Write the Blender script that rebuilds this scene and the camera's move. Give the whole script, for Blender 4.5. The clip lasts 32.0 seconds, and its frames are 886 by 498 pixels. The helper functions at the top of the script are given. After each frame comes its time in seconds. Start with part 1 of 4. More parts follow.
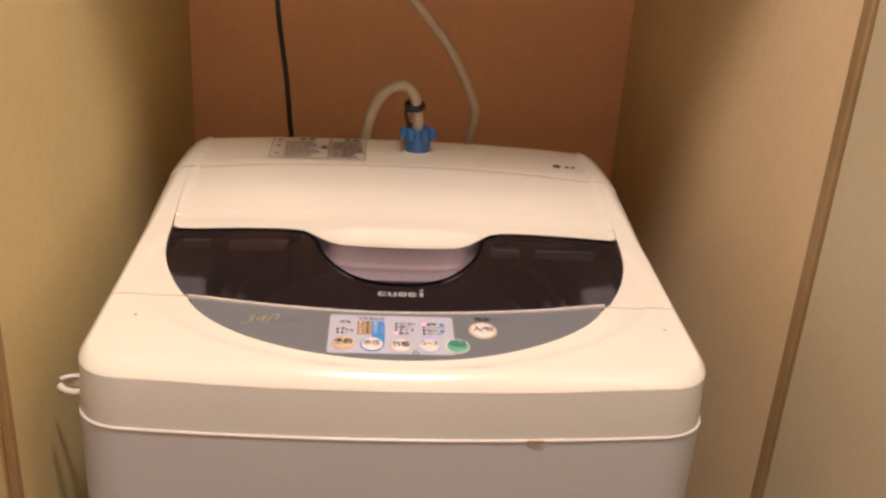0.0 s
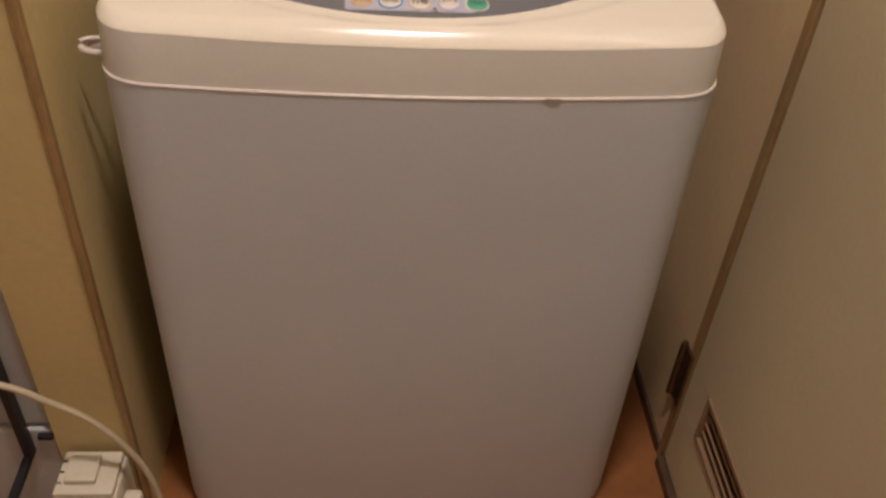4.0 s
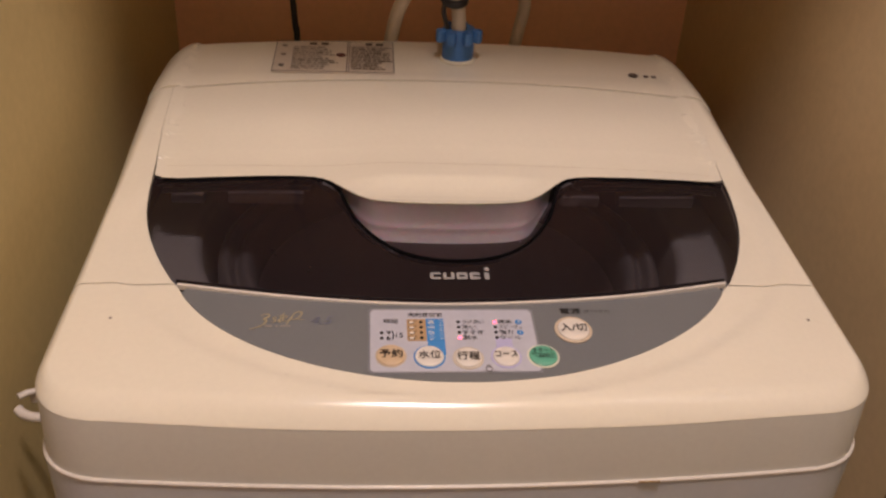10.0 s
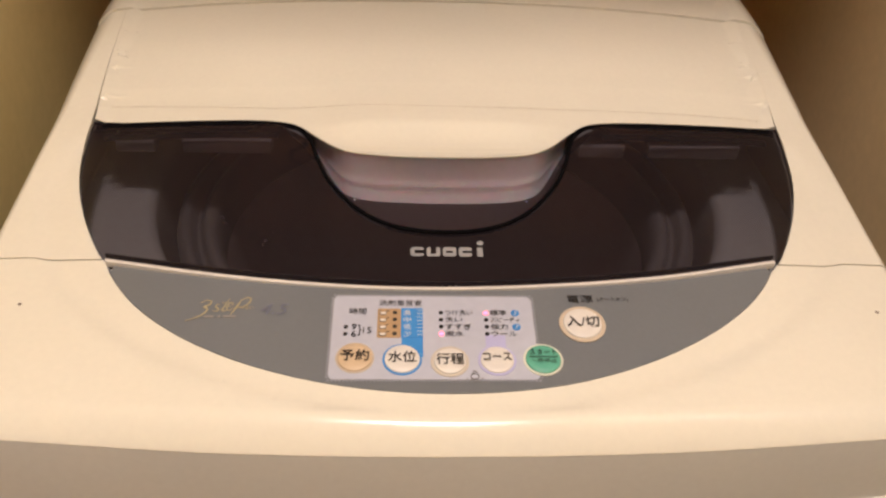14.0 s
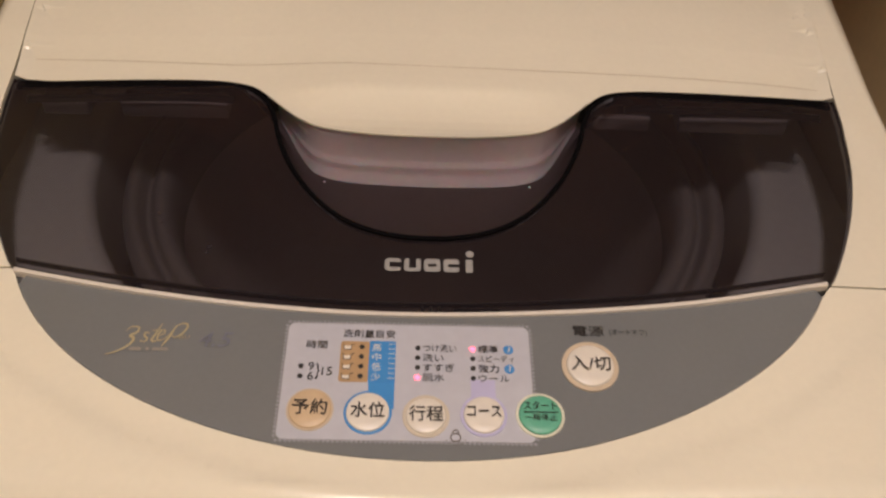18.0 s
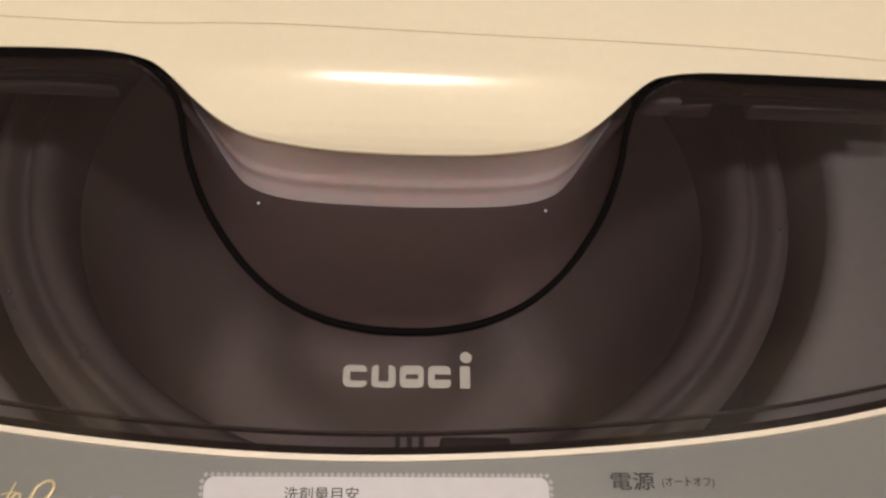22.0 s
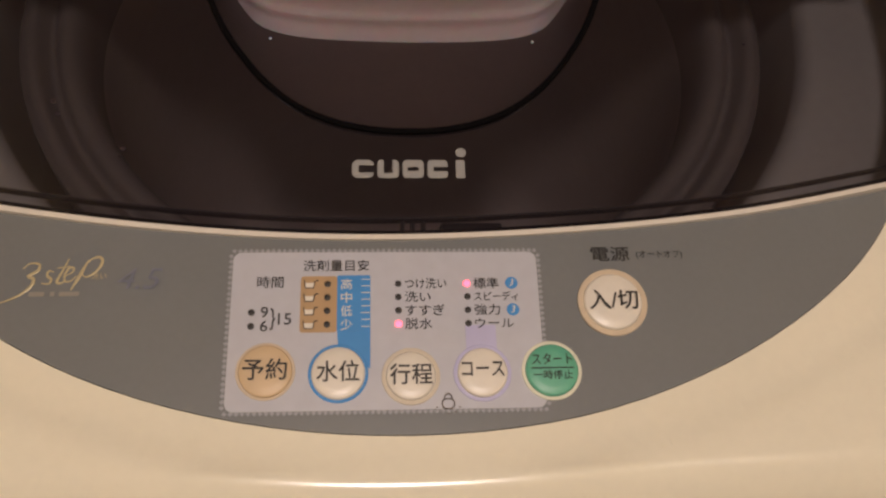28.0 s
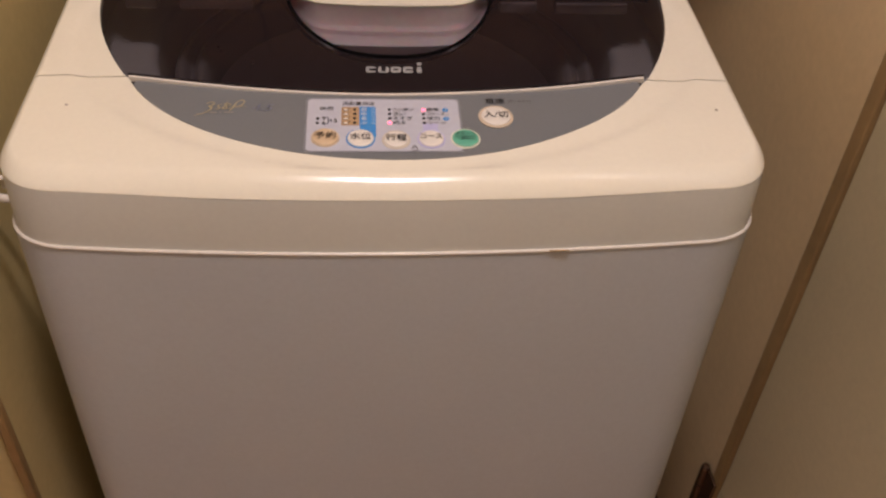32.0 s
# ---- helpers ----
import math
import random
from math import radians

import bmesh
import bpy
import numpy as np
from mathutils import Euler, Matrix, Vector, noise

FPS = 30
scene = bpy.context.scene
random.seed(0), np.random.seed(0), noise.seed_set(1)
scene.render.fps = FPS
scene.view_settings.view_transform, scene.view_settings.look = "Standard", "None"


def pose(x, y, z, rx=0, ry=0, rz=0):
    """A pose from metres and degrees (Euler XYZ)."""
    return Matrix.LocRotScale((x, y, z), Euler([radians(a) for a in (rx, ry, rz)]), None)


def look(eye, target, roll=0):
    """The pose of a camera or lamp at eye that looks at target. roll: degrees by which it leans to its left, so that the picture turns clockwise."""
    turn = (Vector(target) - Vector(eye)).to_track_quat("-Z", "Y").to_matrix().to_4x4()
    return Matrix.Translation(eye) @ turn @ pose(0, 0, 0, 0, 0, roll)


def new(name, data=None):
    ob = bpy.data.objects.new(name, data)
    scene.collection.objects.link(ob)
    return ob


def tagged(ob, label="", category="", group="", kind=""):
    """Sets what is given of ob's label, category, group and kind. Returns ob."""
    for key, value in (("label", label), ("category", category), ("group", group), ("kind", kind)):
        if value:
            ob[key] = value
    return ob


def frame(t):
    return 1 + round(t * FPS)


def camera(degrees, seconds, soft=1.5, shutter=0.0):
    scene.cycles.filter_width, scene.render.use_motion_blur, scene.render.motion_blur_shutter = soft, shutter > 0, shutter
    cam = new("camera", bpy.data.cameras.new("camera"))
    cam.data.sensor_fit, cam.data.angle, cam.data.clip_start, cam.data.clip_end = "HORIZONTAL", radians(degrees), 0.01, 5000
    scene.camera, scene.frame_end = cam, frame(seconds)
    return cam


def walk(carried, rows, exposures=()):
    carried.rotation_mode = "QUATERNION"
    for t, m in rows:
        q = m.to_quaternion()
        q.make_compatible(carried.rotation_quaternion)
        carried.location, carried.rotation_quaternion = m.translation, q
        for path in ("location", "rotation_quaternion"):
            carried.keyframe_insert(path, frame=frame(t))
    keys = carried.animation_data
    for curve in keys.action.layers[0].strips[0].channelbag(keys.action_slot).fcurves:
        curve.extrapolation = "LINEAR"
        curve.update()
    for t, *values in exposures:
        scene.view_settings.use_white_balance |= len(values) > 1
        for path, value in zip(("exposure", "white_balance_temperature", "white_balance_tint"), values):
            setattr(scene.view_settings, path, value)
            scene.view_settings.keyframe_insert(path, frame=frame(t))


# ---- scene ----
EXPOSURES = [(0.0, 0.33, 6500, 17.5), (1.0, -0.25, 6500, 16.5), (2.0, -0.16, 6300, 14.0), (5.0, -0.15, 6500, 16.0), (6.0, -0.13, 6500, 15.0), (7.0, -0.12, 6500, 15.0), (9.0, -0.22, 6600, 19.0), (10.0, -0.3, 6600, 20.0), (11.0, -0.33, 6600, 19.0), (13.0, 0.1, 6500, 11.0), (14.5, 0.06, 6500, 11.0), (17.0, -0.32, 6500, 11.0), (18.0, -0.31, 6500, 11.0), (19.0, 0.1, 6600, 10.0), (20.0, 0.34, 6500, 6.0), (21.0, 0.12, 6450, 4.0), (22.0, 0.1, 6450, 3.5), (23.0, 0.08, 6450, 3.5), (24.0, 0.25, 6500, 6.0), (25.0, -0.3, 6600, 7.0), (26.0, -0.74, 6800, 10.5), (29.0, -0.5, 6800, 10.0), (30.0, -0.82, 7200, 15.0), (31.0, -0.73, 6300, 18.0), (32.0, -0.2, 6300, 17.0)]
cam = camera(53.43, 32.0, soft=2.4, shutter=0.3)


def stand(x, y, z, yaw, pitch, roll):
    """Camera pose: yaw to the left of +y, pitch up, roll to the left, in degrees."""
    a, b = radians(yaw), radians(pitch)
    ahead = Vector((-math.sin(a) * math.cos(b), math.cos(a) * math.cos(b), math.sin(b)))
    eye = Vector((x, y, z))
    return look(eye, eye + ahead, roll)


walk(cam, [
    (0.0, stand(-0.0265, -0.5689, 1.0500, -4.86, -21.68, 3.72)),
    (0.5, stand(-0.0297, -0.5667, 1.0378, -5.11, -24.43, 4.38)),
    (1.0, stand(-0.0273, -0.5749, 1.0293, -4.94, -28.02, 4.44)),
    (1.5, stand(-0.0308, -0.5801, 1.0320, -5.31, -32.65, 4.43)),
    (2.0, stand(-0.0362, -0.5907, 1.0239, -5.23, -35.83, 4.01)),
    (2.5, stand(-0.0378, -0.6030, 1.0210, -6.33, -39.75, 4.22)),
    (3.5, stand(-0.0360, -0.6060, 1.0120, -5.90, -43.00, 4.30)),
    (4.5, stand(-0.0310, -0.5942, 1.0209, -5.27, -34.64, 3.96)),
    (5.0, stand(-0.0260, -0.5885, 1.0425, -4.47, -30.66, 3.24)),
    (5.5, stand(-0.0256, -0.5833, 1.0478, -4.89, -26.75, 3.08)),
    (6.0, stand(-0.0282, -0.5800, 1.0511, -4.94, -25.65, 2.65)),
    (6.5, stand(-0.0295, -0.5765, 1.0484, -3.66, -23.95, 1.85)),
    (7.0, stand(-0.0302, -0.5698, 1.0465, -3.73, -23.55, 1.99)),
    (7.5, stand(-0.0279, -0.5607, 1.0444, -3.03, -23.19, 2.33)),
    (8.0, stand(-0.0253, -0.5380, 1.0415, -3.01, -24.14, 2.28)),
    (8.5, stand(-0.0257, -0.4824, 1.0419, -3.89, -25.98, 2.49)),
    (9.0, stand(-0.0333, -0.4113, 1.0443, -4.08, -27.73, 2.61)),
    (9.5, stand(-0.0491, -0.3672, 1.0426, -4.75, -29.71, 3.23)),
    (10.0, stand(-0.0653, -0.3424, 1.0403, -5.74, -30.87, 3.30)),
    (10.5, stand(-0.0590, -0.3064, 1.0411, -3.92, -31.42, 2.05)),
    (11.0, stand(-0.0474, -0.2808, 1.0265, -5.74, -33.51, 3.30)),
    (11.5, stand(-0.0330, -0.2550, 1.0242, -3.44, -36.27, 3.42)),
    (12.0, stand(-0.0187, -0.2438, 1.0208, -3.66, -36.44, 3.20)),
    (12.5, stand(-0.0223, -0.2421, 1.0208, -3.88, -36.61, 3.17)),
    (13.0, stand(-0.0246, -0.2376, 1.0189, -3.24, -36.42, 2.48)),
    (13.5, stand(-0.0263, -0.2269, 1.0142, -3.43, -36.88, 2.63)),
    (14.0, stand(-0.0244, -0.2276, 1.0136, -3.15, -36.95, 2.39)),
    (14.5, stand(-0.0238, -0.2305, 1.0147, -3.27, -36.79, 2.46)),
    (15.5, stand(-0.0140, -0.2170, 1.0160, -3.20, -37.70, 2.50)),
    (16.5, stand(-0.0021, -0.2052, 1.0133, -3.33, -38.26, 2.64)),
    (17.0, stand(0.0114, -0.1862, 1.0110, -2.41, -40.62, 2.98)),
    (17.5, stand(0.0101, -0.1671, 1.0118, -1.27, -42.46, 3.10)),
    (18.0, stand(-0.0074, -0.1151, 1.0048, -2.73, -44.36, 3.33)),
    (18.5, stand(-0.0196, -0.0706, 0.9980, -3.80, -46.64, 3.60)),
    (19.0, stand(-0.0187, -0.0316, 0.9960, -5.56, -49.25, 4.34)),
    (19.5, stand(-0.0139, 0.0046, 0.9865, -7.04, -50.65, 4.52)),
    (20.0, stand(-0.0045, 0.0282, 0.9818, -8.16, -54.37, 5.20)),
    (20.5, stand(0.0002, 0.0413, 0.9755, -8.93, -55.98, 6.94)),
    (21.0, stand(-0.0054, 0.0463, 0.9746, -8.08, -56.33, 7.63)),
    (21.5, stand(-0.0092, 0.0533, 0.9735, -7.53, -56.59, 7.73)),
    (22.0, stand(-0.0108, 0.0581, 0.9730, -7.96, -56.90, 8.02)),
    (22.5, stand(-0.0108, 0.0571, 0.9731, -8.07, -56.89, 7.98)),
    (23.0, stand(-0.0103, 0.0514, 0.9764, -8.14, -56.58, 7.92)),
    (23.5, stand(-0.0147, 0.0321, 0.9793, -8.57, -55.63, 8.15)),
    (24.0, stand(-0.0163, 0.0072, 0.9788, -9.25, -55.63, 8.43)),
    (24.5, stand(-0.0128, -0.0004, 0.9780, -8.94, -56.45, 8.31)),
    (25.0, stand(-0.0113, -0.0005, 0.9749, -8.78, -57.48, 8.23)),
    (25.5, stand(-0.0119, 0.0054, 0.9746, -8.87, -58.26, 8.14)),
    (26.0, stand(-0.0122, 0.0023, 0.9725, -8.35, -58.68, 7.71)),
    (26.5, stand(-0.0119, -0.0065, 0.9695, -8.10, -58.44, 7.38)),
    (27.5, stand(-0.0110, -0.0090, 0.9735, -8.20, -59.80, 6.95)),
    (28.5, stand(-0.0122, -0.0174, 0.9824, -8.77, -59.58, 7.36)),
    (29.0, stand(-0.0144, -0.0622, 1.0009, -9.39, -55.16, 5.40)),
    (29.5, stand(0.0001, -0.1439, 1.0121, -8.12, -49.93, 4.65)),
    (30.0, stand(0.0050, -0.1749, 1.0241, -7.89, -48.02, 5.21)),
    (30.5, stand(0.0073, -0.2209, 1.0260, -8.11, -45.52, 5.76)),
    (31.0, stand(-0.0035, -0.3173, 1.0349, -6.71, -42.72, 5.66)),
    (31.5, stand(-0.0183, -0.3825, 1.0336, -6.23, -41.62, 4.32)),
    (32.0, stand(-0.0226, -0.4201, 1.0289, -6.58, -39.76, 3.66)),
], exposures=EXPOSURES)

# world and lights
world = bpy.data.worlds.new("room_air")
world.use_nodes = True
scene.world = world
world.node_tree.nodes["Background"].inputs["Color"].default_value = (1.0, 0.86, 0.68, 1)
world.node_tree.nodes["Background"].inputs["Strength"].default_value = 0.02


def area_lamp(name, eye, target, size, watts, colour):
    data = bpy.data.lights.new(name, "AREA")
    data.shape, data.size, data.energy, data.color = "DISK", size, watts, colour
    ob = new(name, data)
    ob.matrix_world = look(eye, target)
    return ob


# round ceiling lamp of the passage in front of the machine
LAMP = (0.02, -0.24, 2.13)
area_lamp("passage_lamp_light", (LAMP[0], LAMP[1], LAMP[2] - 0.07), (LAMP[0], LAMP[1] + 0.001, 0), 0.17, 16.4, (1.0, 0.85, 0.80))


# ---- materials ----
def material(name, colour, rough=0.5, metal=0.0, vary=0.08, scale=6.0, grain=0.03, fine=160.0, bump=0.0, coat=0.0, spec=0.5, island=0.0):
    """Painted, moulded or mineral surface with slow stains, fine grain and a little relief."""
    m = bpy.data.materials.new(name)
    m.use_nodes = True
    nt = m.node_tree
    b = nt.nodes["Principled BSDF"]
    tc = nt.nodes.new("ShaderNodeTexCoord")
    n1 = nt.nodes.new("ShaderNodeTexNoise")
    n1.inputs["Scale"].default_value, n1.inputs["Detail"].default_value = scale, 5
    n2 = nt.nodes.new("ShaderNodeTexNoise")
    n2.inputs["Scale"].default_value, n2.inputs["Detail"].default_value = fine, 3
    for n in (n1, n2):
        nt.links.new(tc.outputs["Object"], n.inputs["Vector"])
    r1 = nt.nodes.new("ShaderNodeMapRange")
    r1.inputs["From Min"].default_value, r1.inputs["From Max"].default_value = 0.3, 0.7
    r1.inputs["To Min"].default_value, r1.inputs["To Max"].default_value = 1 - vary, 1 + vary
    nt.links.new(n1.outputs["Fac"], r1.inputs["Value"])
    r2 = nt.nodes.new("ShaderNodeMapRange")
    r2.inputs["From Min"].default_value, r2.inputs["From Max"].default_value = 0.3, 0.7
    r2.inputs["To Min"].default_value, r2.inputs["To Max"].default_value = 1 - grain, 1 + grain
    nt.links.new(n2.outputs["Fac"], r2.inputs["Value"])
    mul = nt.nodes.new("ShaderNodeMath")
    mul.operation = "MULTIPLY"
    nt.links.new(r1.outputs["Result"], mul.inputs[0])
    nt.links.new(r2.outputs["Result"], mul.inputs[1])
    vm = nt.nodes.new("ShaderNodeVectorMath")
    vm.operation = "SCALE"
    vm.inputs[0].default_value = colour
    nt.links.new(mul.outputs[0], vm.inputs["Scale"])
    nt.links.new(vm.outputs[0], b.inputs["Base Color"])
    rr = nt.nodes.new("ShaderNodeMapRange")
    rr.inputs["To Min"].default_value, rr.inputs["To Max"].default_value = max(rough - 0.08, 0.02), min(rough + 0.08, 1)
    nt.links.new(n1.outputs["Fac"], rr.inputs["Value"])
    nt.links.new(rr.outputs["Result"], b.inputs["Roughness"])
    b.inputs["Metallic"].default_value = metal
    b.inputs["Specular IOR Level"].default_value = spec
    b.inputs["Coat Weight"].default_value = coat
    b.inputs["Coat Roughness"].default_value = 0.15
    if bump:
        bn = nt.nodes.new("ShaderNodeBump")
        bn.inputs["Strength"].default_value, bn.inputs["Distance"].default_value = bump, 0.001
        nt.links.new(n2.outputs["Fac"], bn.inputs["Height"])
        nt.links.new(bn.outputs["Normal"], b.inputs["Normal"])
    return m


def smoky(name, colour, rough, haze=(0.075, 0.058, 0.064), milk=0.165, shine=0.9):
    """Smoke-tinted clear plastic: lets tinted light through, with a glossy face."""
    m = bpy.data.materials.new(name)
    m.use_nodes = True
    nt = m.node_tree
    out = nt.nodes["Material Output"]
    nt.nodes.remove(nt.nodes["Principled BSDF"])
    tr = nt.nodes.new("ShaderNodeBsdfTransparent")
    tr.inputs["Color"].default_value = (*colour, 1)
    gl = nt.nodes.new("ShaderNodeBsdfGlossy")
    gl.inputs["Roughness"].default_value = rough
    gl.inputs["Color"].default_value = (shine, shine, shine, 1)
    fr = nt.nodes.new("ShaderNodeFresnel")
    fr.inputs["IOR"].default_value = 1.45
    mix = nt.nodes.new("ShaderNodeMixShader")
    nt.links.new(fr.outputs[0], mix.inputs[0])
    nt.links.new(tr.outputs[0], mix.inputs[1])
    nt.links.new(gl.outputs[0], mix.inputs[2])
    df = nt.nodes.new("ShaderNodeBsdfDiffuse")
    df.inputs["Color"].default_value = (*haze, 1)
    mix2 = nt.nodes.new("ShaderNodeMixShader")
    mix2.inputs[0].default_value = milk
    nt.links.new(mix.outputs[0], mix2.inputs[1])
    nt.links.new(df.outputs[0], mix2.inputs[2])
    nt.links.new(mix2.outputs[0], out.inputs["Surface"])
    return m


def glow(name, colour, strength):
    m = bpy.data.materials.new(name)
    m.use_nodes = True
    b = m.node_tree.nodes["Principled BSDF"]
    b.inputs["Base Color"].default_value = (*colour, 1)
    b.inputs["Emission Color"].default_value = (*colour, 1)
    b.inputs["Emission Strength"].default_value = strength
    return m


ABS = material("cream_plastic", (0.80, 0.765, 0.63), 0.17, vary=0.03, scale=5, grain=0.012, fine=260, bump=0.03)
STEEL = material("white_painted_steel", (0.60, 0.645, 0.685), 0.40, vary=0.04, scale=3, grain=0.02, fine=220, bump=0.08)
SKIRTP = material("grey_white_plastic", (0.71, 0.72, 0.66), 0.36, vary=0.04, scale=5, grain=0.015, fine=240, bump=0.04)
BEAD = material("cream_bead", (0.69, 0.65, 0.58), 0.3, vary=0.03)
GREY = material("grey_panel_plastic", (0.172, 0.183, 0.188), 0.38, vary=0.04, scale=12, grain=0.02, fine=400, bump=0.03)
SMOKE = smoky("smoky_plastic", (0.57, 0.555, 0.58), 0.06)
CUP = smoky("smoky_plastic_thin", (0.76, 0.69, 0.73), 0.14, (0.19, 0.142, 0.152), 0.18, 0.12)
LILAC = material("lilac_white_plastic", (0.60, 0.50, 0.545), 0.16, vary=0.03)
LILAC.node_tree.nodes["Principled BSDF"].inputs["Subsurface Weight"].default_value = 0.6
LILAC.node_tree.nodes["Principled BSDF"].inputs["Subsurface Scale"].default_value = 0.012
RIM = material("black_rubber", (0.004, 0.0035, 0.004), 0.8, spec=0.04)
DECK = material("grey_tub_deck", (0.60, 0.605, 0.585), 0.46, metal=0.25, vary=0.05)
TINT = material("dark_smoky_rib", (0.02, 0.018, 0.019), 0.6)
TUBMID = material("grey_tub_ring", (0.185, 0.17, 0.164), 0.45)
DRUM = material("drum_steel", (0.57, 0.51, 0.475), 0.6, metal=0.1, vary=0.08)
CLIP = material("white_clip_plastic", (0.25, 0.215, 0.21), 0.5)
# unseen walls: whitened to throw neutral light on the machine's front
HALL = material("pale_bounce_paper", (0.72, 0.70, 0.66), 0.75, vary=0.05, scale=3, grain=0.03, fine=120, bump=0.12, spec=0.3)
# one alcove paper: shade and warm bounced light are put into these wall tones
BACKWALL = material("wall_paper_shade_red", (0.92, 0.52, 0.315), 0.75, vary=0.05, scale=3, grain=0.03, fine=120, bump=0.12, spec=0.3)
RIGHTWALL = material("wall_paper_lit_tan", (0.715, 0.565, 0.335), 0.75, vary=0.05, scale=3, grain=0.03, fine=120, bump=0.12, spec=0.3)
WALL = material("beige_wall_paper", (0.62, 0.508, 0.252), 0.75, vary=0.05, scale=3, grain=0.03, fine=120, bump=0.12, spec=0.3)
CEIL = material("white_ceiling_paper", (0.72, 0.68, 0.60), 0.8, vary=0.04, bump=0.1)
CASING = material("tan_wood_casing", (0.35, 0.235, 0.105), 0.45, vary=0.12, scale=8, grain=0.06, fine=90, bump=0.08)
DOOR = material("beige_door_laminate", (0.575, 0.51, 0.33), 0.42, vary=0.05, scale=3, grain=0.03, fine=180, bump=0.04)
SKIRT = material("dark_skirting", (0.10, 0.055, 0.03), 0.5, vary=0.15)
BRONZE = material("dark_bronze", (0.18, 0.12, 0.08), 0.3, metal=0.9)
LOUVRE = material("brown_louvre_plastic", (0.27, 0.17, 0.095), 0.6, spec=0.25)
VENT_SHADE = material("brown_vent_shade", (0.13, 0.08, 0.045), 0.7, spec=0.2)
HOSE = material("ivory_hose", (0.54, 0.455, 0.36), 0.4, vary=0.08, scale=30)
BLUE = material("blue_coupling_plastic", (0.045, 0.16, 0.42), 0.4, vary=0.12, scale=60)
BLACK = material("black_plastic", (0.015, 0.015, 0.017), 0.45)
INK = material("dark_ink", (0.02, 0.018, 0.017), 0.5)
PALE = material("pale_label_print", (0.50, 0.515, 0.575), 0.32, vary=0.03)
BORDER = material("soft_label_edge", (0.33, 0.34, 0.37), 0.4, vary=0.03)
WHITEB = material("cream_button", (0.74, 0.70, 0.62), 0.35, vary=0.03)
TANB = material("tan_button", (0.62, 0.47, 0.30), 0.45)
TANP = material("tan_print", (0.45, 0.30, 0.16), 0.4)
GREENB = material("green_button", (0.12, 0.42, 0.285), 0.4)
PALEGREEN = material("pale_green_print", (0.70, 0.70, 0.57), 0.4)
PALETAN = material("cream_tan_ring", (0.60, 0.50, 0.37), 0.4)
BLUEP = material("blue_print", (0.06, 0.27, 0.62), 0.35)
LILACP = material("lilac_print", (0.48, 0.47, 0.68), 0.35)
GOLD = material("gold_print", (0.50, 0.43, 0.26), 0.35, metal=0.2)
ICE = material("pale_blue_foil", (0.215, 0.232, 0.30), 0.3, metal=0.3)
CODE = material("pale_foil_print", (0.30, 0.285, 0.25), 0.35, metal=0.1)
SILVER = material("silver_print", (0.33, 0.328, 0.32), 0.35)
PAPER = material("cream_sticker_paper", (0.58, 0.52, 0.42), 0.45)
PRINT = material("faded_brown_print", (0.10, 0.078, 0.06), 0.55)
FADED = material("grey_brown_print", (0.20, 0.17, 0.135), 0.55, vary=0.3, scale=300)
SCRATCH = material("tan_scratch", (0.46, 0.38, 0.26), 0.5)
STAIN = material("grey_dirt", (0.30, 0.25, 0.20), 0.7)
LED_ON = glow("red_led_lit", (1.0, 0.10, 0.18), 4.5)
FROST = glow("lamp_diffuser", (1.0, 0.83, 0.70), 6.0)
WOOD = material("orange_brown_floor", (0.30, 0.125, 0.042), 0.35, vary=0.2, scale=7, grain=0.08, fine=60, coat=0.2)
GREYBOX = material("grey_white_panel", (0.50, 0.51, 0.50), 0.4)
WHITEP = material("white_plastic", (0.70, 0.665, 0.53), 0.45, vary=0.08)
IVORY = material("ivory_cable", (0.52, 0.46, 0.31), 0.45, vary=0.08, scale=30)


# ---- building helpers ----
def part(name, bm, mat, parent=None, label="", smooth=None):
    if smooth is None:
        smooth = 20 if bm.faces.layers.int.get("boxy") else 50
    me = bpy.data.meshes.new(name)
    bmesh.ops.recalc_face_normals(bm, faces=bm.faces)
    bm.to_mesh(me)
    bm.free()
    me.materials.append(mat)
    for p in me.polygons:
        p.use_smooth = smooth > 0
    if smooth > 0:
        me.set_sharp_from_angle(angle=radians(smooth))
    ob = new(name, me)
    if parent:
        ob.parent = parent
    return tagged(ob, label)


def box(x0, x1, y0, y1, z0, z1, bevel=0.0, seg=2):
    bm = bmesh.new()
    bm.faces.layers.int.new("boxy")
    bmesh.ops.create_cube(bm, size=1)
    for v in bm.verts:
        v.co = Vector((x0 + (v.co.x + 0.5) * (x1 - x0), y0 + (v.co.y + 0.5) * (y1 - y0), z0 + (v.co.z + 0.5) * (z1 - z0)))
    if bevel:
        bmesh.ops.bevel(bm, geom=bm.edges[:], offset=bevel, segments=seg, profile=0.5, affect="EDGES")
    return bm


def thing(name, x, y, z, label, category, group=""):
    ob = new(name)
    ob.location = (x, y, z)
    ob.empty_display_size = 0.05
    return tagged(ob, label, category, group)


def under(ob, parent):
    """Hang a mesh that is built in world coordinates under its thing."""
    ob.parent = parent
    ob.matrix_parent_inverse = Matrix.Translation(parent.location).inverted()
    return ob


def wpart(name, bm, mat, parent, label="", smooth=None):
    return under(part(name, bm, mat, None, label, smooth), parent)


